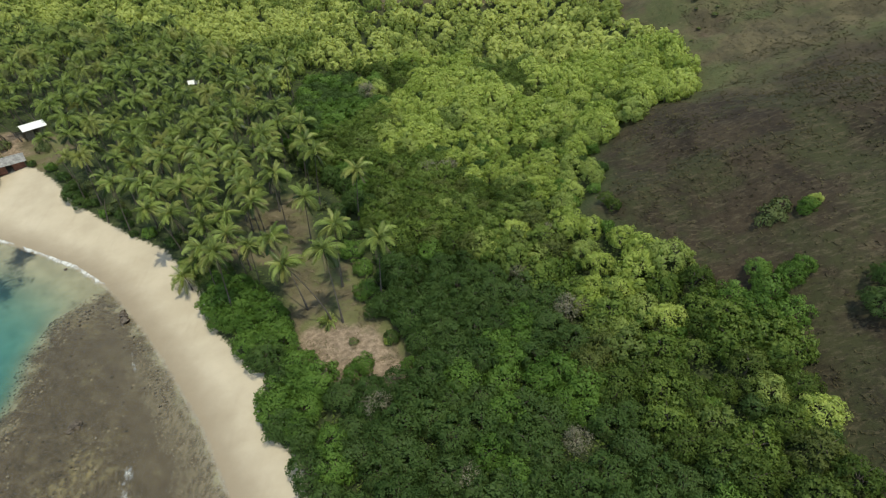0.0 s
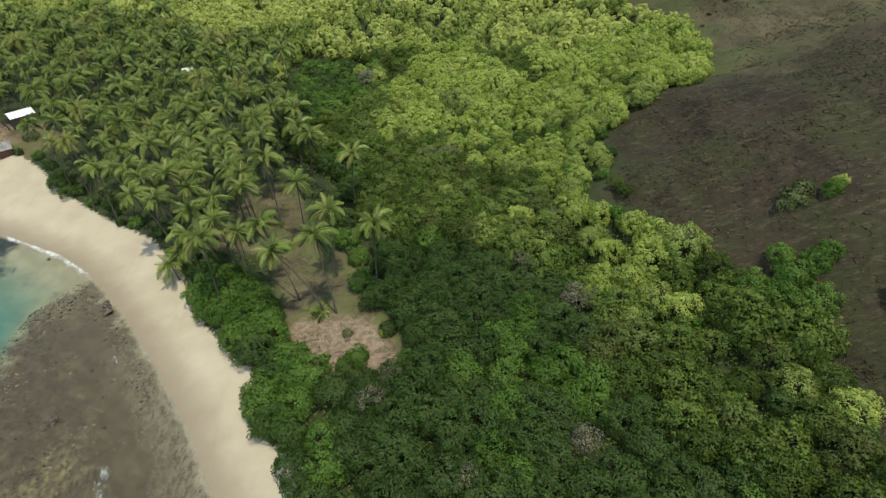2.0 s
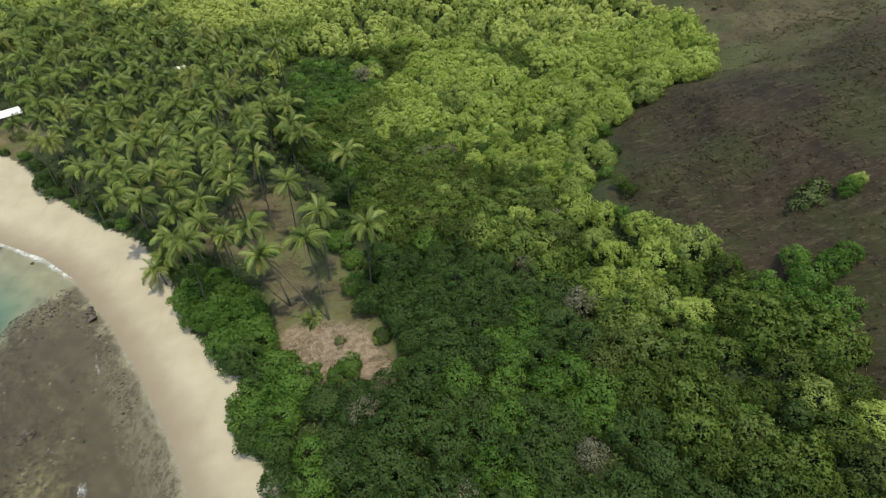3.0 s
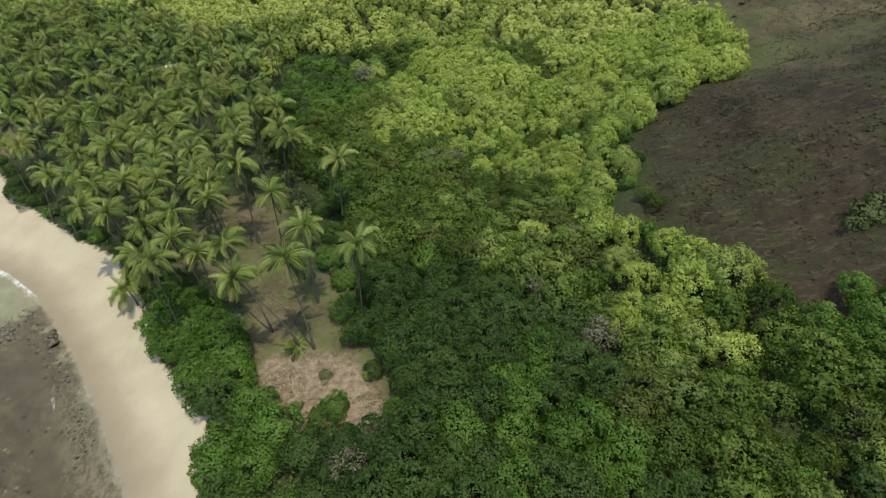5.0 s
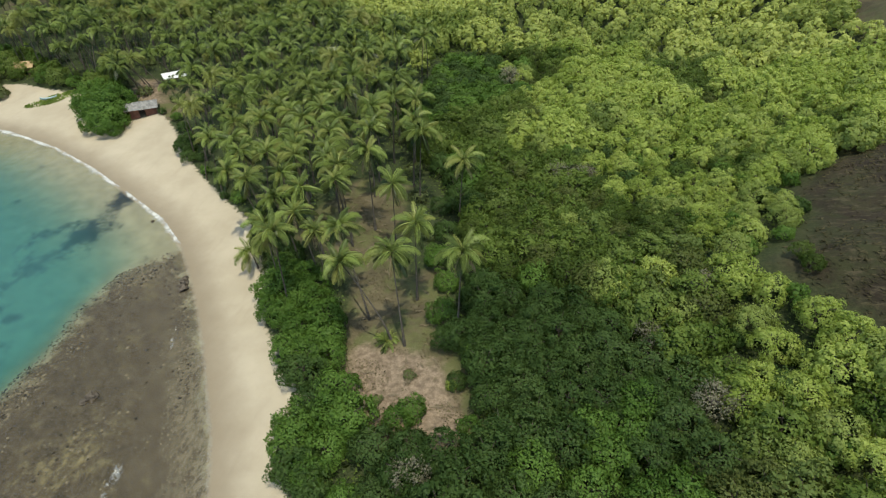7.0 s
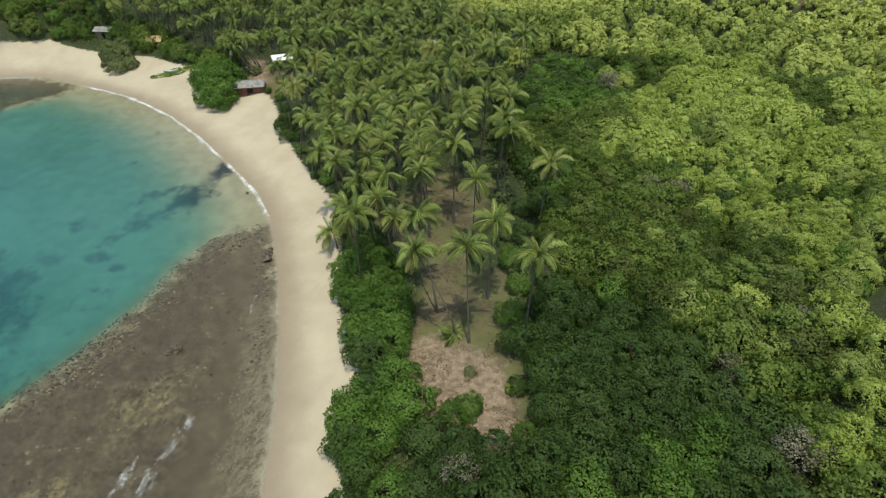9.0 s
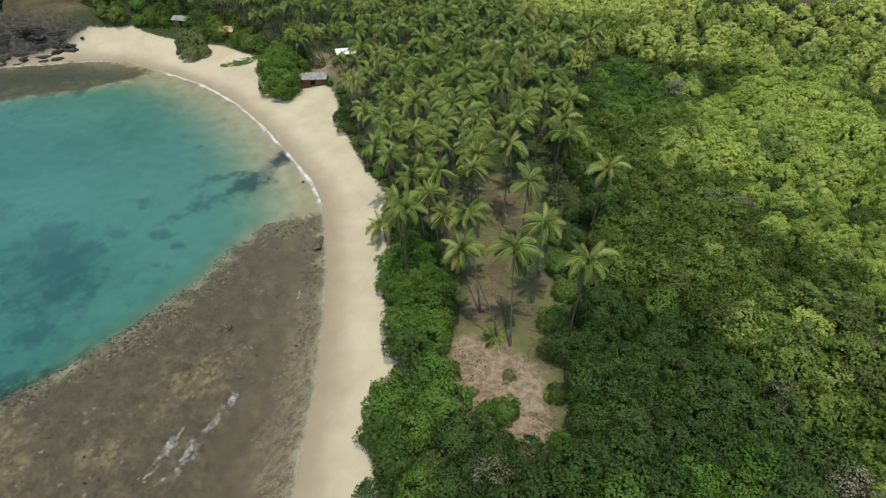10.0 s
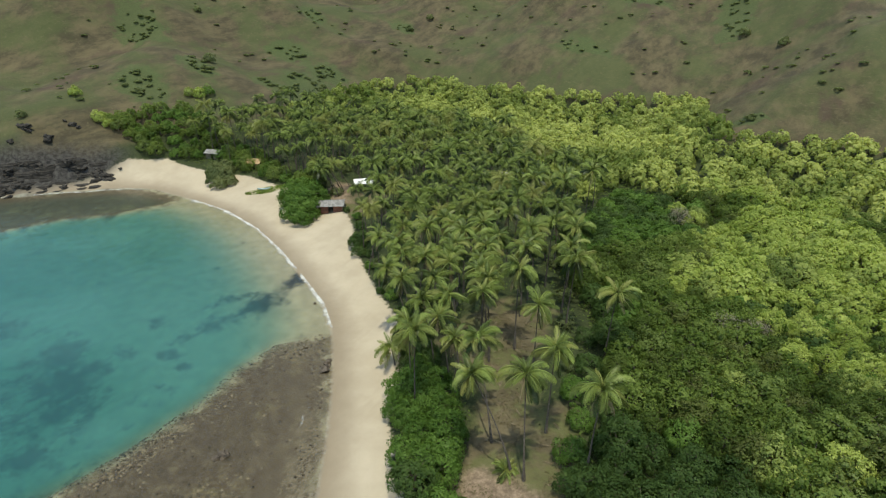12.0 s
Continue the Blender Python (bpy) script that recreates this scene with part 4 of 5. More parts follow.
    for x, y in [(-10, 63.5), (-7, 66), (-12.2, 67.5), (-9, 71), (-13.5, 73.5), (-10, 76), (-16.5, 78), (-12.5, 81), (-17.5, 85.5), (-12, 88.5), (-6.5, 62), (-11.5, 92), (-20.5, 92)]:
        plant("fresh" if rng.uniform() < 0.5 else "scrub", x, y, rng.uniform(0, 360), rng.uniform(0.65, 0.9), int(rng.integers(4)))
    # the broad bushes between the sand and the first palms
    front = scatter(rng, (-44, 40, -14, 78), 2.5, lambda x, y: np.maximum(signed(FRONT_BUSHES, x, y), signed(SIDE_BUSHES, x, y)) > 1.4, 2500)
    for x, y in front:
        kind = "fresh" if rng.uniform() < 0.85 else "scrub"
        plant(kind, x, y, rng.uniform(0, 360), rng.uniform(0.8, 1.05), int(rng.integers(4)), "broad green beach bush between sand and palms", "beach_bush")
    for x, y, size in [(-42.3, 74.2, 0.75), (-40.6, 75.0, 0.8), (-41.2, 72.6, 0.7), (-39.2, 73.6, 0.75)]:
        plant("scrub", x, y, rng.uniform(0, 360), size, int(rng.integers(4)), "dark bush round young palms beside the sand", "beach_bush")
    # low bushes under the palms at the edge of the sand
    edge = scatter(rng, (-98, 56, -24, 118), 3.3, lambda x, y: (terrain(x, y)[2] > 0.3) & (terrain(x, y)[2] < 3.6) & (signed(PALM_GROVE, x, y) > -4) & (signed(CLEARING, x, y) < -2), 1500)
    for x, y in edge:
        plant("small", x, y, rng.uniform(0, 360), rng.uniform(0.35, 0.7), int(rng.integers(5)), "low green bush at the edge of the sand", "bush")
    under = scatter(rng, (-170, 60, -10, 185), 8.5, lambda x, y: (signed(PALM_GROVE, x, y) > 2) & (signed(CLEARING, x, y) < -3), 900)
    for x, y in under:
        plant("low", x, y, rng.uniform(0, 360), rng.uniform(0.6, 1.0), int(rng.integers(6)), "shaded green bush under the palms", "bush")


build_woods()


def build_far_woods():
    """The woods at the valley's far end, too many to count, as one canopy of leaf clumps on short stems."""
    rng = np.random.default_rng(33)

    def allowed(x, y):
        z, shore, veg, hill, reef = terrain(x, y)
        return (veg > 3) & (hill < 2) & (signed(PALM_GROVE, x, y) < -1) & ((y > 170) | (x < -45)) & ~((x < -120) & (y < 160)) & ~((x < -90) & (y < 130))
    pts = scatter(rng, (-205, 108, 80, 290), 4.1, allowed, 14000)
    vs, ns, tones = [], [], []
    for x, y in pts:
        v, f, nn = crown(rng, 3.9, 0.3, 6.6, 17, 19, 0.78, lobe=(0.22, 0.36), jitter=0.1, loose=0.4)
        vs.append(v * rng.uniform(0.66, 1.06) + np.array([x, y, ground_z(x, y)])), ns.append(nn)
        patch = float(fbm(np.array([x]), np.array([y]), 26.0, 3, 75)[0])
        tones.append(np.full(len(v), 0.72 + 0.9 * patch + rng.uniform(-0.25, 0.25)))
    v = np.concatenate(vs)
    me = mesh_data("far_woods", v, np.arange(len(v)).reshape(-1, 3), M_FARWOOD, normals=np.concatenate(ns), attrs={"tone": np.concatenate(tones)})
    tagged(new("far_woods", me), "bright green tree canopy filling the end of the valley", "trees", kind="stuff")


build_far_woods()


def build_undergrowth():
    """Low leaves that cover the ground beneath the woods, as one object."""
    rng = np.random.default_rng(37)
    xs, ys = rng.uniform(-180, 75, 160000), rng.uniform(8, 185, 160000)
    z, shore, veg, hill, reef = terrain(xs, ys)
    ok = (veg > 1.5) & (hill < -1.8) & (signed(CLEARING, xs, ys) < -2.2) & (np.hypot(xs + 106, ys - 120) > 13) & ((signed(PALM_GROVE, xs, ys) < 0) | (rng.uniform(size=len(xs)) < 0.25))
    c = np.stack([xs[ok], ys[ok], z[ok] + rng.uniform(0.1, 1.3, ok.sum()) ** 1.5], 1)[:60000]
    up = np.tile((0.0, 0.0, 1.0), (len(c), 1))
    v, f, nn = leaf_tris(c, up, 0.32, rng, 0.6)
    tagged(new("undergrowth", mesh_data("undergrowth", v, f, M_OLIVE, normals=nn)), "dull green undergrowth beneath the trees", "plants", kind="stuff")


build_undergrowth()


# ---- rocks ----
def rock_mesh(name, seed, material, rough=0.35, flat=0.65, sub=2):
    bm = bmesh.new()
    bmesh.ops.create_icosphere(bm, subdivisions=sub, radius=1.0)
    off = Vector((seed * 13.7, seed * 5.1, seed * 2.3))
    for v in bm.verts:
        k = 1 + rough * noise.noise(v.co * 1.1 + off) * 2 + 0.35 * rough * noise.noise(v.co * 3.1 + off) * 2
        v.co = Vector((v.co.x * k, v.co.y * k * 0.8, v.co.z * k * flat))
    me = bpy.data.meshes.new(name)
    bm.to_mesh(me)
    bm.free()
    me.materials.append(material)
    return me


ROCKS = [rock_mesh("lava_rock", k, M_ROCK, 0.62, 0.75, 3) for k in range(6)]
REEF_ROCKS = [rock_mesh("reef_rock", 20 + k, M_REEFROCK, 0.5, 0.7, 3) for k in range(2)]


def build_rocks():
    rng = np.random.default_rng(51)
    for k, (x, y, s, w) in enumerate([(-54.4, 65.8, 0.75, 120), (-55.0, 66.8, 0.7, 130), (-55.5, 67.6, 0.5, 100), (-51.6, 44.9, 0.75, 0), (-52.0, 44.2, 0.5, 50), (-72.0, 79.2, 0.3, 20)]):
        ob = new("reef_rock", REEF_ROCKS[k % 2])
        ob.matrix_basis = pose(x, y, max(-0.2, ground_z(x, y)) + 0.3 * s, 0, 0, w) @ Matrix.Scale(s, 4)
        tagged(ob, "small dark brown rock at the edge of the reef", "rock", "reef rocks")
    xs, ys = rng.uniform(-232, -170, 2500), rng.uniform(38, 112, 2500)
    _, shore, veg, hill, reef = terrain(xs, ys)
    ok = (shore > -2.0) & (shore < 9.5) & (hill > -6)
    pts = [(float(x), float(y), float(sh)) for x, y, sh in zip(xs[ok], ys[ok], shore[ok])][:70]
    pts += [(-204.1, 92.3, 20), (-206.5, 91.0, 20), (-202.5, 93.5, 20), (-201.3, 73.9, 20), (-206.9, 74.7, 20), (-209, 80, 20), (-203, 84, 20)]
    for k, (x, y, sh) in enumerate(pts):
        s = rng.uniform(0.5, 1.7) if sh > 1.5 else rng.uniform(0.3, 1.0)
        ob = new("lava_rock", ROCKS[k % 6])
        ob.matrix_basis = pose(x, y, ground_z(x, y) + 0.1 * s, rng.uniform(-15, 15), rng.uniform(-15, 15), rng.uniform(0, 360)) @ Matrix.Diagonal((s * 1.25, s, s * 0.9, 1))
        tagged(ob, "black lava boulder on the rocky shore", "rock", "shore boulders")


def ledge_mesh(seed):
    """A long slab of layered rock with a broken rim, its top near z = 0."""
    rng = np.random.default_rng(seed)
    sides, verts = 13, []
    rim = rng.uniform(0.78, 1.12, sides)
    for z, grow in ((-2.6, 1.22), (-1.5, 1.16), (-1.3, 1.04), (-0.55, 1.02), (-0.4, 0.9), (-0.02, 0.86), (0.1, 0.45)):
        for k in range(sides):
            w = 2 * math.pi * k / sides
            r = rim[k] * grow * rng.uniform(0.95, 1.05)
            verts.append((3.6 * r * math.cos(w), 1.7 * r * math.sin(w), z + rng.uniform(-0.12, 0.12)))
    verts.append((0, 0, 0.1))
    quads = [(sides * i + k, sides * i + (k + 1) % sides, sides * (i + 1) + (k + 1) % sides, sides * (i + 1) + k) for i in range(6) for k in range(sides)]
    cap = [(6 * sides + k, 6 * sides + (k + 1) % sides, len(verts) - 1) for k in range(sides)]
    return mesh_data("rock_ledge", np.array(verts), [np.array(quads), np.array(cap)], M_ROCK)


def build_ledges():
    """Dark shelves of rock that step up from the water along the far shore."""
    rng = np.random.default_rng(57)
    slabs = [ledge_mesh(570 + k) for k in range(6)]
    coast = [Vector((*p, 0)) for p in ((-181, 88.5), (-190, 76), (-201, 60), (-214, 48), (-228, 36))]
    for row, off in enumerate((0.8, 3.4, 6.2, 9.0)):
        for a, b in zip(coast[:-1], coast[1:]):
            d = (b - a).normalized()
            inland = Vector((d.y, -d.x, 0))
            count = max(2, int((b - a).length / 4.6))
            for i in range(count):
                p = a.lerp(b, (i + rng.uniform(0.2, 0.8)) / count) + inland * (off + rng.uniform(-0.7, 0.7))
                s = rng.uniform(0.55, 1.0) * (0.7 if row == 0 else 1.0)
                if row > 2 and p.x > -186:
                    continue
                ob = new("rock_ledge", slabs[int(rng.integers(6))])
                ob.matrix_basis = pose(p.x, p.y, ground_z(p.x, p.y) + rng.uniform(0.1, 0.45), rng.uniform(-5, 5), rng.uniform(-4, 4), math.degrees(math.atan2(d.y, d.x)) + rng.uniform(-14, 14)) @ Matrix.Scale(s, 4)
                tagged(ob, "flat shelf of dark layered rock at the water", "rock", "shore ledges")


def rubble(name, label, points, sizes, material, rng, lift=0.03):
    """Many small loose stones as one object."""
    p = np.array(points)
    n = len(p)
    z = terrain(p[:, 0], p[:, 1])[0] + lift
    base = np.array([(1, 0, 0), (0, 1, 0), (-1, 0, 0), (0, -1, 0), (0, 0, 0.55), (0, 0, -0.5)])
    w = rng.uniform(0, 6.28, n)
    v = base[None] * (sizes * rng.uniform(0.6, 1.4, n))[:, None, None] * rng.uniform(0.6, 1.3, (n, 6, 1))
    c, s = np.cos(w)[:, None], np.sin(w)[:, None]
    v = np.stack([v[..., 0] * c - v[..., 1] * s, v[..., 0] * s + v[..., 1] * c, v[..., 2]], -1) + np.stack([p[:, 0], p[:, 1], z], 1)[:, None]
    tri = np.array([(0, 1, 4), (1, 2, 4), (2, 3, 4), (3, 0, 4), (1, 0, 5), (2, 1, 5), (3, 2, 5), (0, 3, 5)])
    f = (tri[None] + 6 * np.arange(n)[:, None, None]).reshape(-1, 3)
    tagged(new(name, mesh_data(name, v.reshape(-1, 3), f, material)), label, "stones", kind="stuff")


def build_rubble():
    rng = np.random.default_rng(61)
    xs, ys = rng.uniform(-66, -14, 60000), rng.uniform(5, 72, 60000)
    _, shore, veg, hill, reef = terrain(xs, ys)
    pale = (shore < 0.2) & (shore > -4.8 + 3 * fbm(xs, ys, 5, 3, 5)) & (ys < 58 + 6 * fbm(xs, ys, 4, 2, 8)) & (rng.uniform(size=len(xs)) < 0.8)
    p = np.stack([xs[pale], ys[pale]], 1)[:7000]
    rubble("pale_rubble", "strip of pale broken coral along the water's edge", p, rng.uniform(0.03, 0.1, len(p)), M_PALE, rng, 0.06)
    xs, ys = rng.uniform(-75, -40, 90000), rng.uniform(0, 74, 90000)
    _, shore, veg, hill, reef = terrain(xs, ys)
    k = (reef > -2.0) & (shore < -1.2) & (rng.uniform(size=len(xs)) < np.where(reef < 3.5, 0.35, 0.04) * (0.4 + smooth(fbm(xs, ys, 6, 3, 9), -0.2, 0.4)))
    p = np.stack([xs[k], ys[k]], 1)[:5000]
    rubble("reef_rubble", "rough brown coral stones scattered over the reef", p, rng.uniform(0.06, 0.24, len(p)), M_STONES, rng, 0.02)


M_PALE = plain("pale_coral", (0.26, 0.235, 0.19), 0.9, 0.3, 2.0)
build_rocks()
build_ledges()
build_rubble()


# ---- foam ----
def foam_ribbon(name, label, path, width, seed, body=1.0):
    """A thin lacy strip of foam on the water along a path."""
    pts = [Vector((*p, 0)) for p in path]
    fine = []
    for a, b in zip(pts[:-1], pts[1:]):
        n = max(2, int((b - a).length / 0.5))
        fine += [a.lerp(b, i / n) for i in range(n)]
    fine.append(pts[-1])
    verts, thick = [], []
    for i, p in enumerate(fine):
        d = (fine[min(i + 1, len(fine) - 1)] - fine[max(i - 1, 0)]).normalized()
        side = Vector((-d.y, d.x, 0))
        end = min(1.0, i / 4, (len(fine) - 1 - i) / 4)
        w = width * end * (0.55 + 0.9 * abs(noise.noise(Vector((i * 0.13, seed, 0))))) + 0.02
        wob = side * 0.9 * noise.noise(Vector((i * 0.09, seed + 5, 0)))
        for u in (-1, -0.3, 0.3, 1):
            verts.append(tuple(p + wob + side * w * u + Vector((0, 0, 0.03 + 0.06 * (1 - u * u)))))
            thick.append(body * (1 - u * u) * end)
    faces = [(4 * i + k, 4 * i + k + 1, 4 * i + k + 5, 4 * i + k + 4) for i in range(len(fine) - 1) for k in range(3)]
    me = mesh_data(name, np.array(verts), np.array(faces), M_FOAM, True, {"thick": thick})
    tagged(new(name, me), label, "foam", kind="structure")


foam_ribbon("shore_foam", "thin white line of foam along the beach", [(-62, 74.6), (-66, 77.4), (-71, 80.4), (-77, 83), (-83, 85.4), (-90, 88.6), (-98, 91.3), (-106, 94), (-114, 96.3), (-123, 98), (-131, 99.2), (-140, 99.3), (-150, 98.6)], 1.6, 1, 0.95)
foam_ribbon("reef_wave", "small white broken wave on the reef", [(-41.8, 40.5), (-40.8, 37), (-40.2, 34.2), (-39.5, 31.6), (-38.2, 29), (-38.6, 25)], 1.6, 2, 0.5)
foam_ribbon("reef_wave", "small white broken wave on the reef", [(-42.5, 33), (-41.5, 29.5), (-40.6, 27), (-39.4, 24)], 1.3, 3, 0.48)
foam_ribbon("reef_wave", "faint white ripple on the reef", [(-51.2, 61), (-49.2, 57.5), (-48.0, 55), (-46.9, 52.8)], 0.4, 4, 0.55)
foam_ribbon("far_wave", "white line of foam below the rocky shore", [(-168, 96.2), (-175, 91.5), (-181, 84.5), (-189, 75.5), (-196, 66), (-204, 56)], 0.5, 6, 1.0)
foam_ribbon("far_wave", "white breaking wave off the rocky shore", [(-176, 56), (-182, 50), (-187, 47)], 0.9, 7, 1.2)


# ---- huts ----
def box(sx, sy, sz, at=(0, 0, 0), bevel=0.02):
    bm = bmesh.new()
    bmesh.ops.create_cube(bm, size=1.0)
    for v in bm.verts:
        v.co = Vector((v.co.x * sx + at[0], v.co.y * sy + at[1], v.co.z * sz + at[2]))
    bmesh.ops.bevel(bm, geom=bm.edges[:], offset=bevel, segments=1, affect="EDGES")
    return bm


def from_bm(name, bm, material):
    me = bpy.data.meshes.new(name)
    bm.to_mesh(me)
    bm.free()
    me.materials.append(material)
    return me


def sheet(name, length, run, rise, material, waves):
    """One slope of a corrugated roof, from the ridge (y = 0) down to the eave (y = run)."""
    n = waves * 4
    verts, faces = [], []
    for side in (0.0, -0.05):
        for k in range(n + 1):
            x = -length / 2 + length * k / n
            z = 0.04 * math.sin(k * math.pi / 2)
            verts += [(x, 0, z + side), (x, run, z - rise + side)]
    o = 2 * (n + 1)
    for k in range(n):
        a = 2 * k
        faces += [(a, a + 1, a + 3, a + 2), (o + a + 2, o + a + 3, o + a + 1, o + a)]
        faces += [(a + 1, o + a + 1, o + a + 3, a + 3), (a, a + 2, o + a + 2, o + a)]
    return mesh_data(name, np.array(verts), np.array(faces), material)


def hut(x, y, turn, long, deep, wall, rise, roof, walls, label, name="hut", open_sides=False):
    ob = thing(name, (x, y, ground_z(x, y)), label, "hut", "beach huts", turn)
    t = 0.12
    for sx in (-1, 1):
        for sy in (-1, 1):
            part("post", from_bm("post", box(0.14, 0.14, wall + 0.3, (sx * (long / 2 - 0.1), sy * (deep / 2 - 0.1), wall / 2 - 0.15)), M_TIMBER), ob)
    if not open_sides:
        for sy in (-1, 1):
            part("wall", from_bm("wall", box(long * 0.36, t, wall + 0.2, (-long * 0.28, sy * (deep / 2 - 0.25), wall / 2 - 0.1)), walls), ob)
            part("wall", from_bm("wall", box(long * 0.36, t, wall + 0.2, (long * 0.28, sy * (deep / 2 - 0.25), wall / 2 - 0.1)), walls), ob)
        for sx in (-1, 1):
            part("wall", from_bm("wall", box(t, deep - 0.8, wall + 0.2, (sx * (long / 2 - 0.3), 0, wall / 2 - 0.1)), walls), ob)
    part("beam", from_bm("beam", box(long, 0.12, 0.14, (0, 0, wall + rise - 0.12)), M_TIMBER), ob)
    for turn_it in (0, 180):
        part("roof", sheet("roof", long + 0.8, deep / 2 + 0.5, rise + rise / deep, roof, int(long * 2)), ob, at=pose(0, 0, wall + rise, 0, 0, turn_it))
    return ob


hut(-102.3, 112.6, 40, 6.6, 4.4, 2.2, 0.8, M_TIN, M_BRICK, "low hut with grey sheet roof and red-brown walls")
hut(-104.0, 127.0, 50, 4.8, 3.4, 2.8, 0.7, M_WHITE, M_TIMBER, "hut with bright white roof under the palms")
hut(-73.5, 156.0, 30, 2.2, 2.0, 3.0, 0.5, M_WHITE, M_TIMBER, "small hut with white roof deep in the grove")
hut(-166.5, 119.0, 25, 4.5, 3.2, 2.2, 0.7, M_TIN, M_TIMBER, "grey-roofed hut behind bushes on the far beach")
hut(-149.0, 122.5, 30, 4.0, 3.0, 2.4, 0.9, M_TAN, M_TAN, "small tan wooden hut beside the far beach")


# ---- bushes that stand singly ----
def build_bushes():
    rng = np.random.default_rng(81)

    def put(kind, x, y, size, label="", name="bush"):
        plant(kind, x, y, rng.uniform(0, 360), size, int(rng.integers(len(VARIANTS[kind]))), label, name)
    big = "large fresh-green bush standing on the beach sand"
    for x, y, s in [(-105.2, 104.8, 1.5), (-109, 107.8, 1.7), (-108.2, 104.2, 1.2), (-105.7, 108.5, 1.4), (-111.8, 110.2, 1.5), (-103, 103.2, 0.9), (-109, 111.5, 1.7), (-112, 113.5, 1.5), (-114.5, 115, 1.4), (-116.5, 118, 1.2), (-115.5, 110.3, 1.3), (-118.5, 112.6, 1.2), (-119.5, 116.5, 1.25)]:
        put("fresh", x, y, s, big)
    for x, y, s in [(-147, 107.5, 0.9), (-150.5, 109, 1.05), (-154, 110.5, 1.1), (-150, 112, 1.1), (-146, 110.5, 0.8), (-157, 112.5, 1.05), (-154, 114.5, 1.1)]:
        put("sage", x, y, s, "grey-green spreading bush on the far beach")
    for x, y, s in [(-79.5, 99.5, 0.8), (-77, 97.5, 0.6), (-81.5, 101.5, 0.7)]:
        put("scrub", x, y, s, "dark bush leaning over the sand beside the palms")
    # bright scrub behind the far end of the beach
    pts = scatter(rng, (-202, 103, -118, 150), 2.9, lambda x, y: (terrain(x, y)[2] > 2.0) & (terrain(x, y)[1] > 13) & (terrain(x, y)[3] < 11) & (y < 128) & ((x < -150) | (y < 125)) & ~((x > -170) & (x < -140) & (y < 119)), 2000)
    for x, y in pts:
        put("fresh" if rng.uniform() < 0.4 else "mid", x, y, rng.uniform(0.6, 0.95), "green thicket bush behind the far beach")
    for kind, x, y, sz in [("fresh", -11.2, 52.6, 0.62), ("fresh", -12.6, 51.0, 0.65), ("dome", -7.9, 57.2, 0.28), ("scrub", -7.3, 57.6, 0.45), ("fresh", -4.5, 52.5, 0.5), ("low", -13.5, 57.5, 0.4), ("low", -16, 53.5, 0.35)]:
        put(kind, x, y, sz, "small bush at the edge of the dry clearing")
    # hillside bushes
    hill_green = "round bush alone on the dry hillside"
    for kind, x, y, s in [("fresh", 57, 70, 0.5), ("dome", 58.2, 70.8, 0.42), ("fresh", 56, 69.2, 0.38), ("low", 52.5, 71, 0.85), ("low", 54, 71.8, 0.8), ("low", 51.4, 70, 0.7), ("low", 53.4, 70, 0.6), ("fresh", 44.5, 54, 1.0), ("fresh", 47.5, 52.5, 0.9), ("fresh", 42.5, 57, 0.9),
                          ("fresh", 46.5, 56.5, 0.95), ("fresh", 50, 58.5, 0.75), ("fresh", 47, 60.5, 0.7), ("fresh", 52, 59.5, 0.6), ("scrub", 57, 50.5, 0.95), ("scrub", 60, 53.5, 0.9), ("scrub", 59, 49, 1.0), ("scrub", 62, 50.5, 1.0),
                          ("scrub", 63, 54.5, 0.9), ("olive", 31, 81, 0.5), ("olive", 30.2, 83, 0.5),
                          ("dome", -219.3, 101, 0.85), ("dome", -202.1, 100.5, 0.95), ("dome", -199.5, 101.5, 0.8), ("dome", -198, 136, 0.95), ("dome", -200.5, 133.5, 0.8), ("fresh", -197, 139, 0.9),
                          ("sage", -214.4, 82, 0.6), ("sage", -222, 157, 1.0), ("sage", -211.7, 280, 0.8), ("sage", -208.7, 297, 0.8), ("sage", -269, 184, 0.7), ("sage", -23.5, 300, 0.9), ("sage", -41, 315, 0.9)]:
        put(kind, x, y, s, hill_green)
    spots = []
    for cx, cy, a, b, count in HILL_SCRUB:
        for k in range(int(count * 1.6)):
            w, r = rng.uniform(0, 6.28), math.sqrt(rng.uniform(0, 1))
            spots.append((cx + a * r * math.cos(w), cy + b * r * math.sin(w), rng.uniform(0.25, 0.6)))
    xs, ys = rng.uniform(-330, 140, 7000), rng.uniform(0, 420, 7000)
    _, shore, veg, hill, reef = terrain(xs, ys)
    ok = (hill > 4) & (hill < 160) & (shore > 12) & (fbm(xs, ys, 35, 3, 91) > 0.05) & ~((xs > 15) & (ys < 150))
    spots += [(float(x), float(y), float(rng.uniform(0.2, 0.6))) for x, y in list(zip(xs[ok], ys[ok]))[:420]]
    vs, ns = [], []
    for x, y, s in spots:
        v, f, nn = crown(rng, 2.4, -0.3, 2.2, 9, 15, 0.85, lobe=(0.28, 0.44), jitter=0.2, loose=0.25, down=0.05)
        vs.append(v * np.array([s * 1.2, s * 1.2, s * 0.6]) + np.array([x, y, ground_z(x, y) + 0.3])), ns.append(nn)
    v = np.concatenate(vs)
    tagged(new("hillside_scrub", mesh_data("hillside_scrub", v, np.arange(len(v)).reshape(-1, 3), M_HILLSCRUB, normals=np.concatenate(ns))),
           "patches of low olive-green scrub on the dry hills", "shrubs", kind="stuff")


build_bushes()


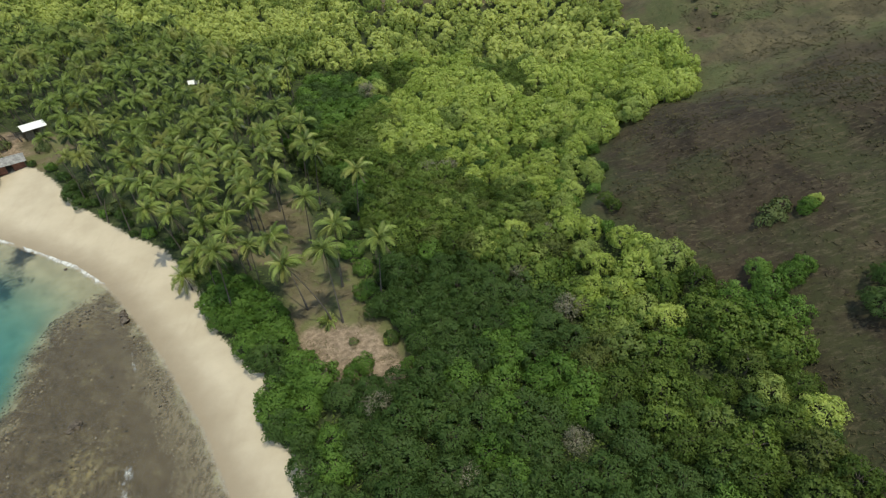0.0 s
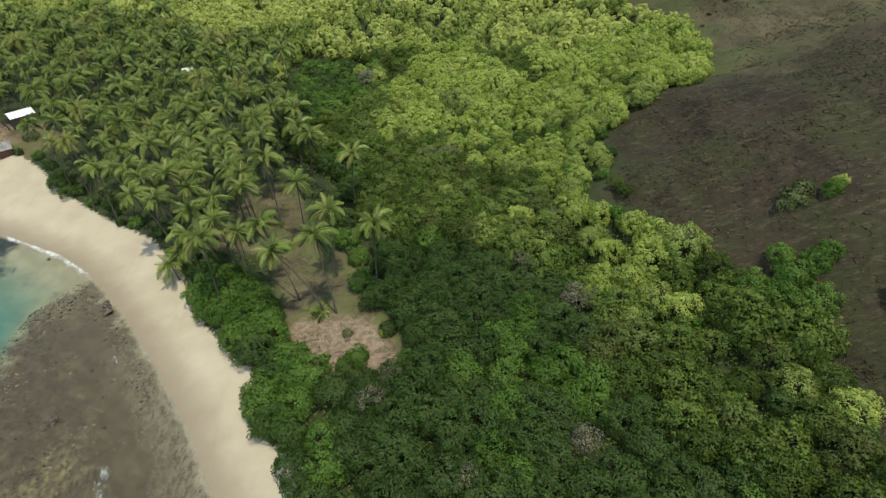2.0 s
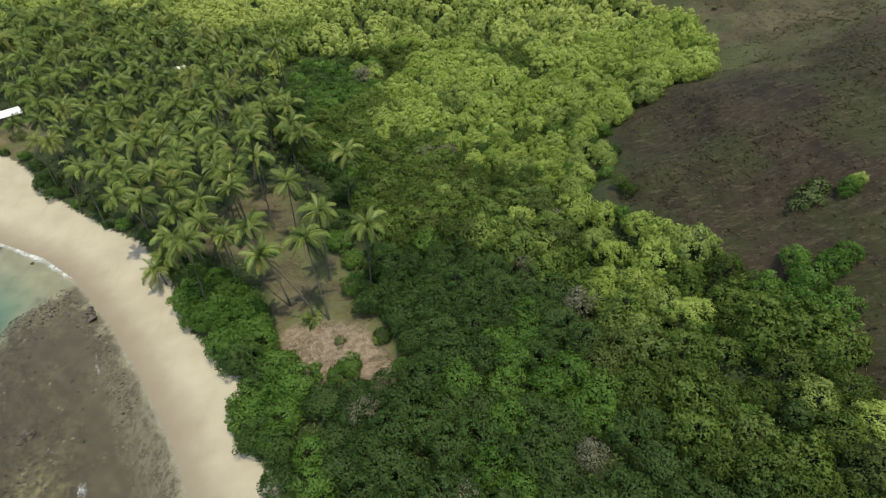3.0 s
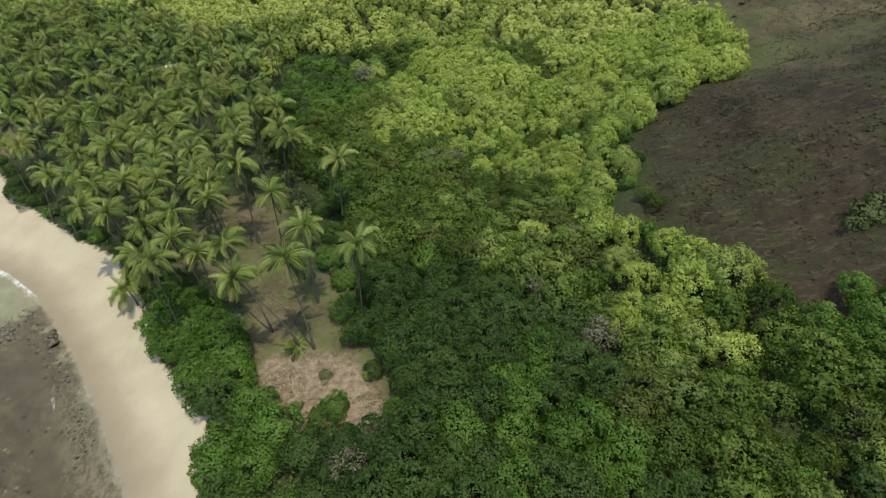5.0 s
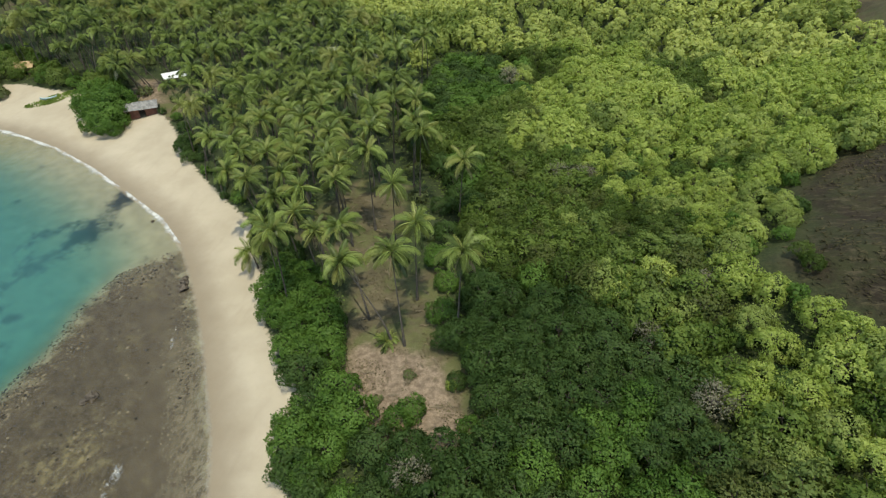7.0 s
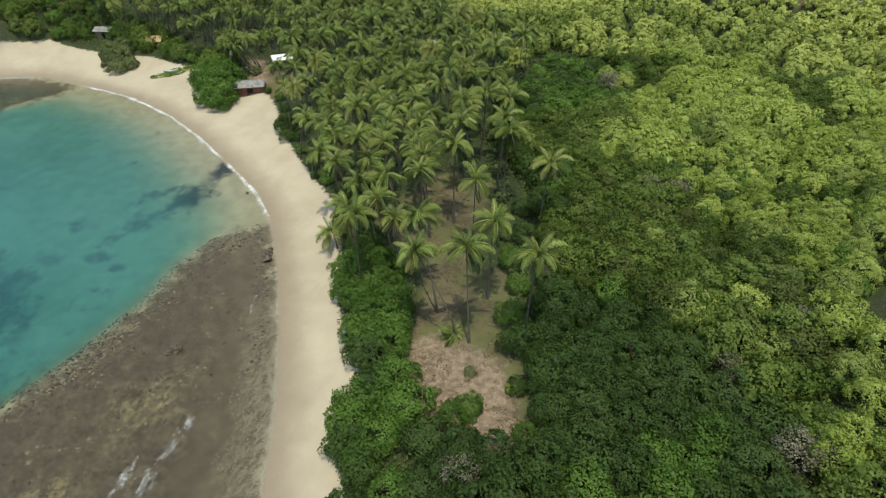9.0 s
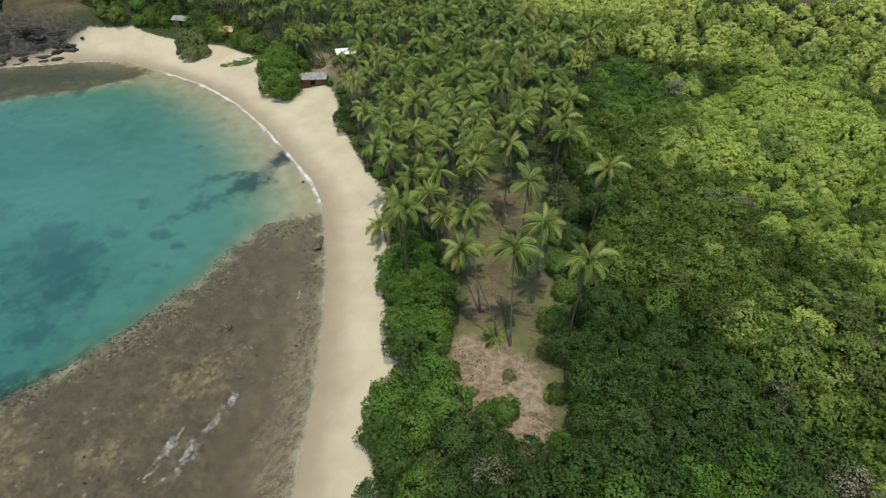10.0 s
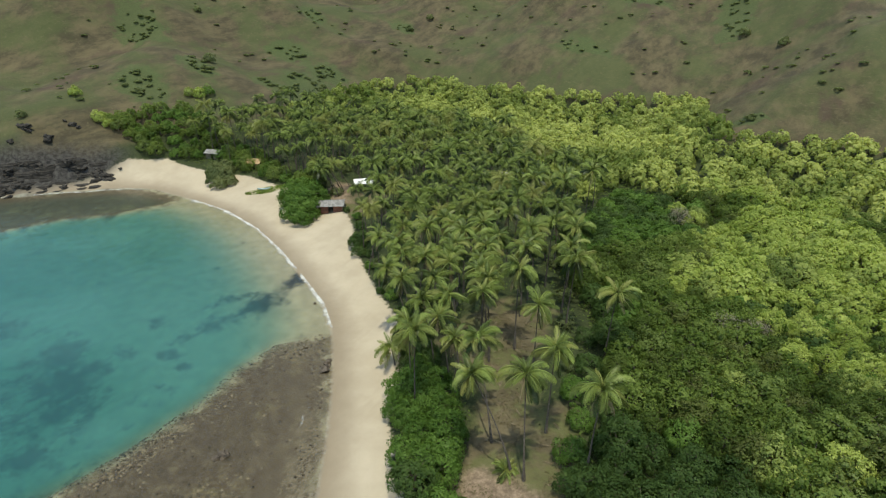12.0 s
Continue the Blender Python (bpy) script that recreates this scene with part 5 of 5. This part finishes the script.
# ---- dry grass ----
def build_grass():
    """Tufts of dry grass on the near hillside and in the clearings, as one object."""
    rng = np.random.default_rng(91)
    xs, ys = rng.uniform(26, 120, 60000), rng.uniform(20, 190, 60000)
    _, shore, veg, hill, reef = terrain(xs, ys)
    keep = (hill > 0) & (rng.uniform(size=len(xs)) < 0.2 + 0.8 * smooth(fbm(xs, ys, 12, 4, 77), -0.1, 0.35))
    p = np.stack([xs[keep], ys[keep]], 1)[:14000]
    n = len(p)
    z = terrain(p[:, 0], p[:, 1])[0]
    c = np.stack([p[:, 0], p[:, 1], z], 1)
    w = rng.uniform(0, 6.28, (n, 3))
    h, r = rng.uniform(0.1, 0.32, (n, 1)), rng.uniform(0.15, 0.5, (n, 1))
    a = np.stack([np.cos(w) * r, np.sin(w) * r, np.zeros_like(w)], -1)
    tip = np.stack([np.cos(w + 0.6) * r * 1.4, np.sin(w + 0.6) * r * 1.4, np.repeat(h, 3, 1)], -1)
    v = np.stack([c[:, None] + a * 0.3, c[:, None] - a * 0.5, c[:, None] + tip], 2).reshape(-1, 3)
    tagged(new("dry_grass", mesh_data("dry_grass", v, np.arange(len(v)).reshape(-1, 3), M_GRASS)), "tufts of dry brown grass on the hillside", "grass", kind="stuff")


def build_clearing_litter():
    """Fallen dry fronds and grass tufts on the floor of the clearing."""
    rng = np.random.default_rng(93)
    fallen = [frond_geometry(2.6, 3 + 2 * k, 10 + 4 * k, leaflets=12, leaf=0.6, hang=0.15) for k in range(3)]
    spots = scatter(rng, (-42, 49, -4, 100), 1.9, lambda x, y: signed(CLEARING, x, y) > 0.4, 4000)[:90]
    vs, fs, o = [], [], 0
    for k, (x, y) in enumerate(spots):
        m = np.array(pose(x, y, ground_z(x, y) + 0.12, 0, 0, rng.uniform(0, 360)) @ Matrix.Scale(rng.uniform(0.35, 0.75), 4))
        v, f = fallen[k % 3]
        vs.append(v @ m[:3, :3].T + m[:3, 3]), fs.append(f + o)
        o += len(v)
    tagged(new("fallen_fronds", mesh_data("fallen_fronds", np.concatenate(vs), np.concatenate(fs), M_DRYPALM)), "dry brown palm fronds littering the clearing floor", "palm fronds", kind="stuff")
    xs, ys = rng.uniform(-44, -3, 30000), rng.uniform(48, 102, 30000)
    keep = (signed(CLEARING, xs, ys) > -1.0) & (fbm(xs, ys, 3.0, 3, 95) > -0.05)
    c = np.stack([xs[keep], ys[keep], terrain(xs[keep], ys[keep])[0] + rng.uniform(0.0, 0.18, keep.sum())], 1)[:5000]
    v, f, nn = leaf_tris(c, np.tile((0.0, 0.0, 1.0), (len(c), 1)), 0.16, rng, 0.6)
    tagged(new("clearing_grass", mesh_data("clearing_grass", v, f, M_GRASS, normals=nn)), "short dry grass and leaf litter in the clearing", "grass", kind="stuff")


M_GRASS = leaf_material("grass_blades", (0.04, 0.036, 0.018), (0.15, 0.125, 0.07), 0.2, 0.8, gloss=0.1)
build_grass()
build_clearing_litter()


# ---- beach creeper and a narrow boat ----
def build_creeper():
    """Low green creeper on the dry sand, as one object."""
    rng = np.random.default_rng(97)
    w, r = rng.uniform(0, 6.28, 2600), np.sqrt(rng.uniform(0, 1, 2600))
    u, v = 7.0 * r * np.cos(w), 2.0 * r * np.sin(w)
    x, y = -131.5 + u * 0.64 - v * 0.77, 113.8 + u * 0.77 + v * 0.64
    keep = rng.uniform(size=len(x)) < 0.15 + 0.85 * smooth(fbm(x, y, 2.5, 3, 99), -0.15, 0.25)
    x, y = x[keep], y[keep]
    c = np.stack([x, y, terrain(x, y)[0] + rng.uniform(0.03, 0.22, len(x))], 1)
    vv, f, nn = leaf_tris(c, np.tile((0.0, 0.0, 1.0), (len(c), 1)), 0.34, rng, 0.5)
    tagged(new("beach_creeper", mesh_data("beach_creeper", vv, f, M_MID, normals=nn)), "thin patch of green creeper on dry sand", "plants", kind="stuff")


def build_canoe(x, y, turn):
    """A narrow hull with thickness, drawn up on the sand."""
    ob = thing("canoe", (x, y, ground_z(x, y) + 0.02), "narrow pale-blue wooden canoe lying on beach creeper", "boat", turn=turn)
    n, verts, faces = 13, [], []
    for i in range(n):
        s = 2 * i / (n - 1) - 1
        half, keel = 0.27 * (1 - s * s) ** 0.6 + 0.015, 0.28 * abs(s) ** 3
        for side, top, inset in ((-1, 0.5, 0), (-0.6, 0.12, 0), (0, 0.0, 0), (0.6, 0.12, 0), (1, 0.5, 0), (0.86, 0.5, 1), (0.5, 0.16, 1), (0, 0.05, 1), (-0.5, 0.16, 1), (-0.86, 0.5, 1)):
            verts.append((1.9 * s, half * side, keel + top + 0.12 * s * s))
    for i in range(n - 1):
        for k in range(10):
            a, b = 10 * i + k, 10 * i + (k + 1) % 10
            faces.append((a, b, b + 10, a + 10))
    part("hull", mesh_data("hull", np.array(verts), np.array(faces), M_CANOE, True), ob)
    for s in (-0.9, 0.9):
        part("thwart", from_bm("thwart", box(0.16, 0.56, 0.035, (s, 0, 0.46), 0.01), M_TIMBER), ob)
    return ob


build_creeper()
build_canoe(-132.8, 113.3, 47)
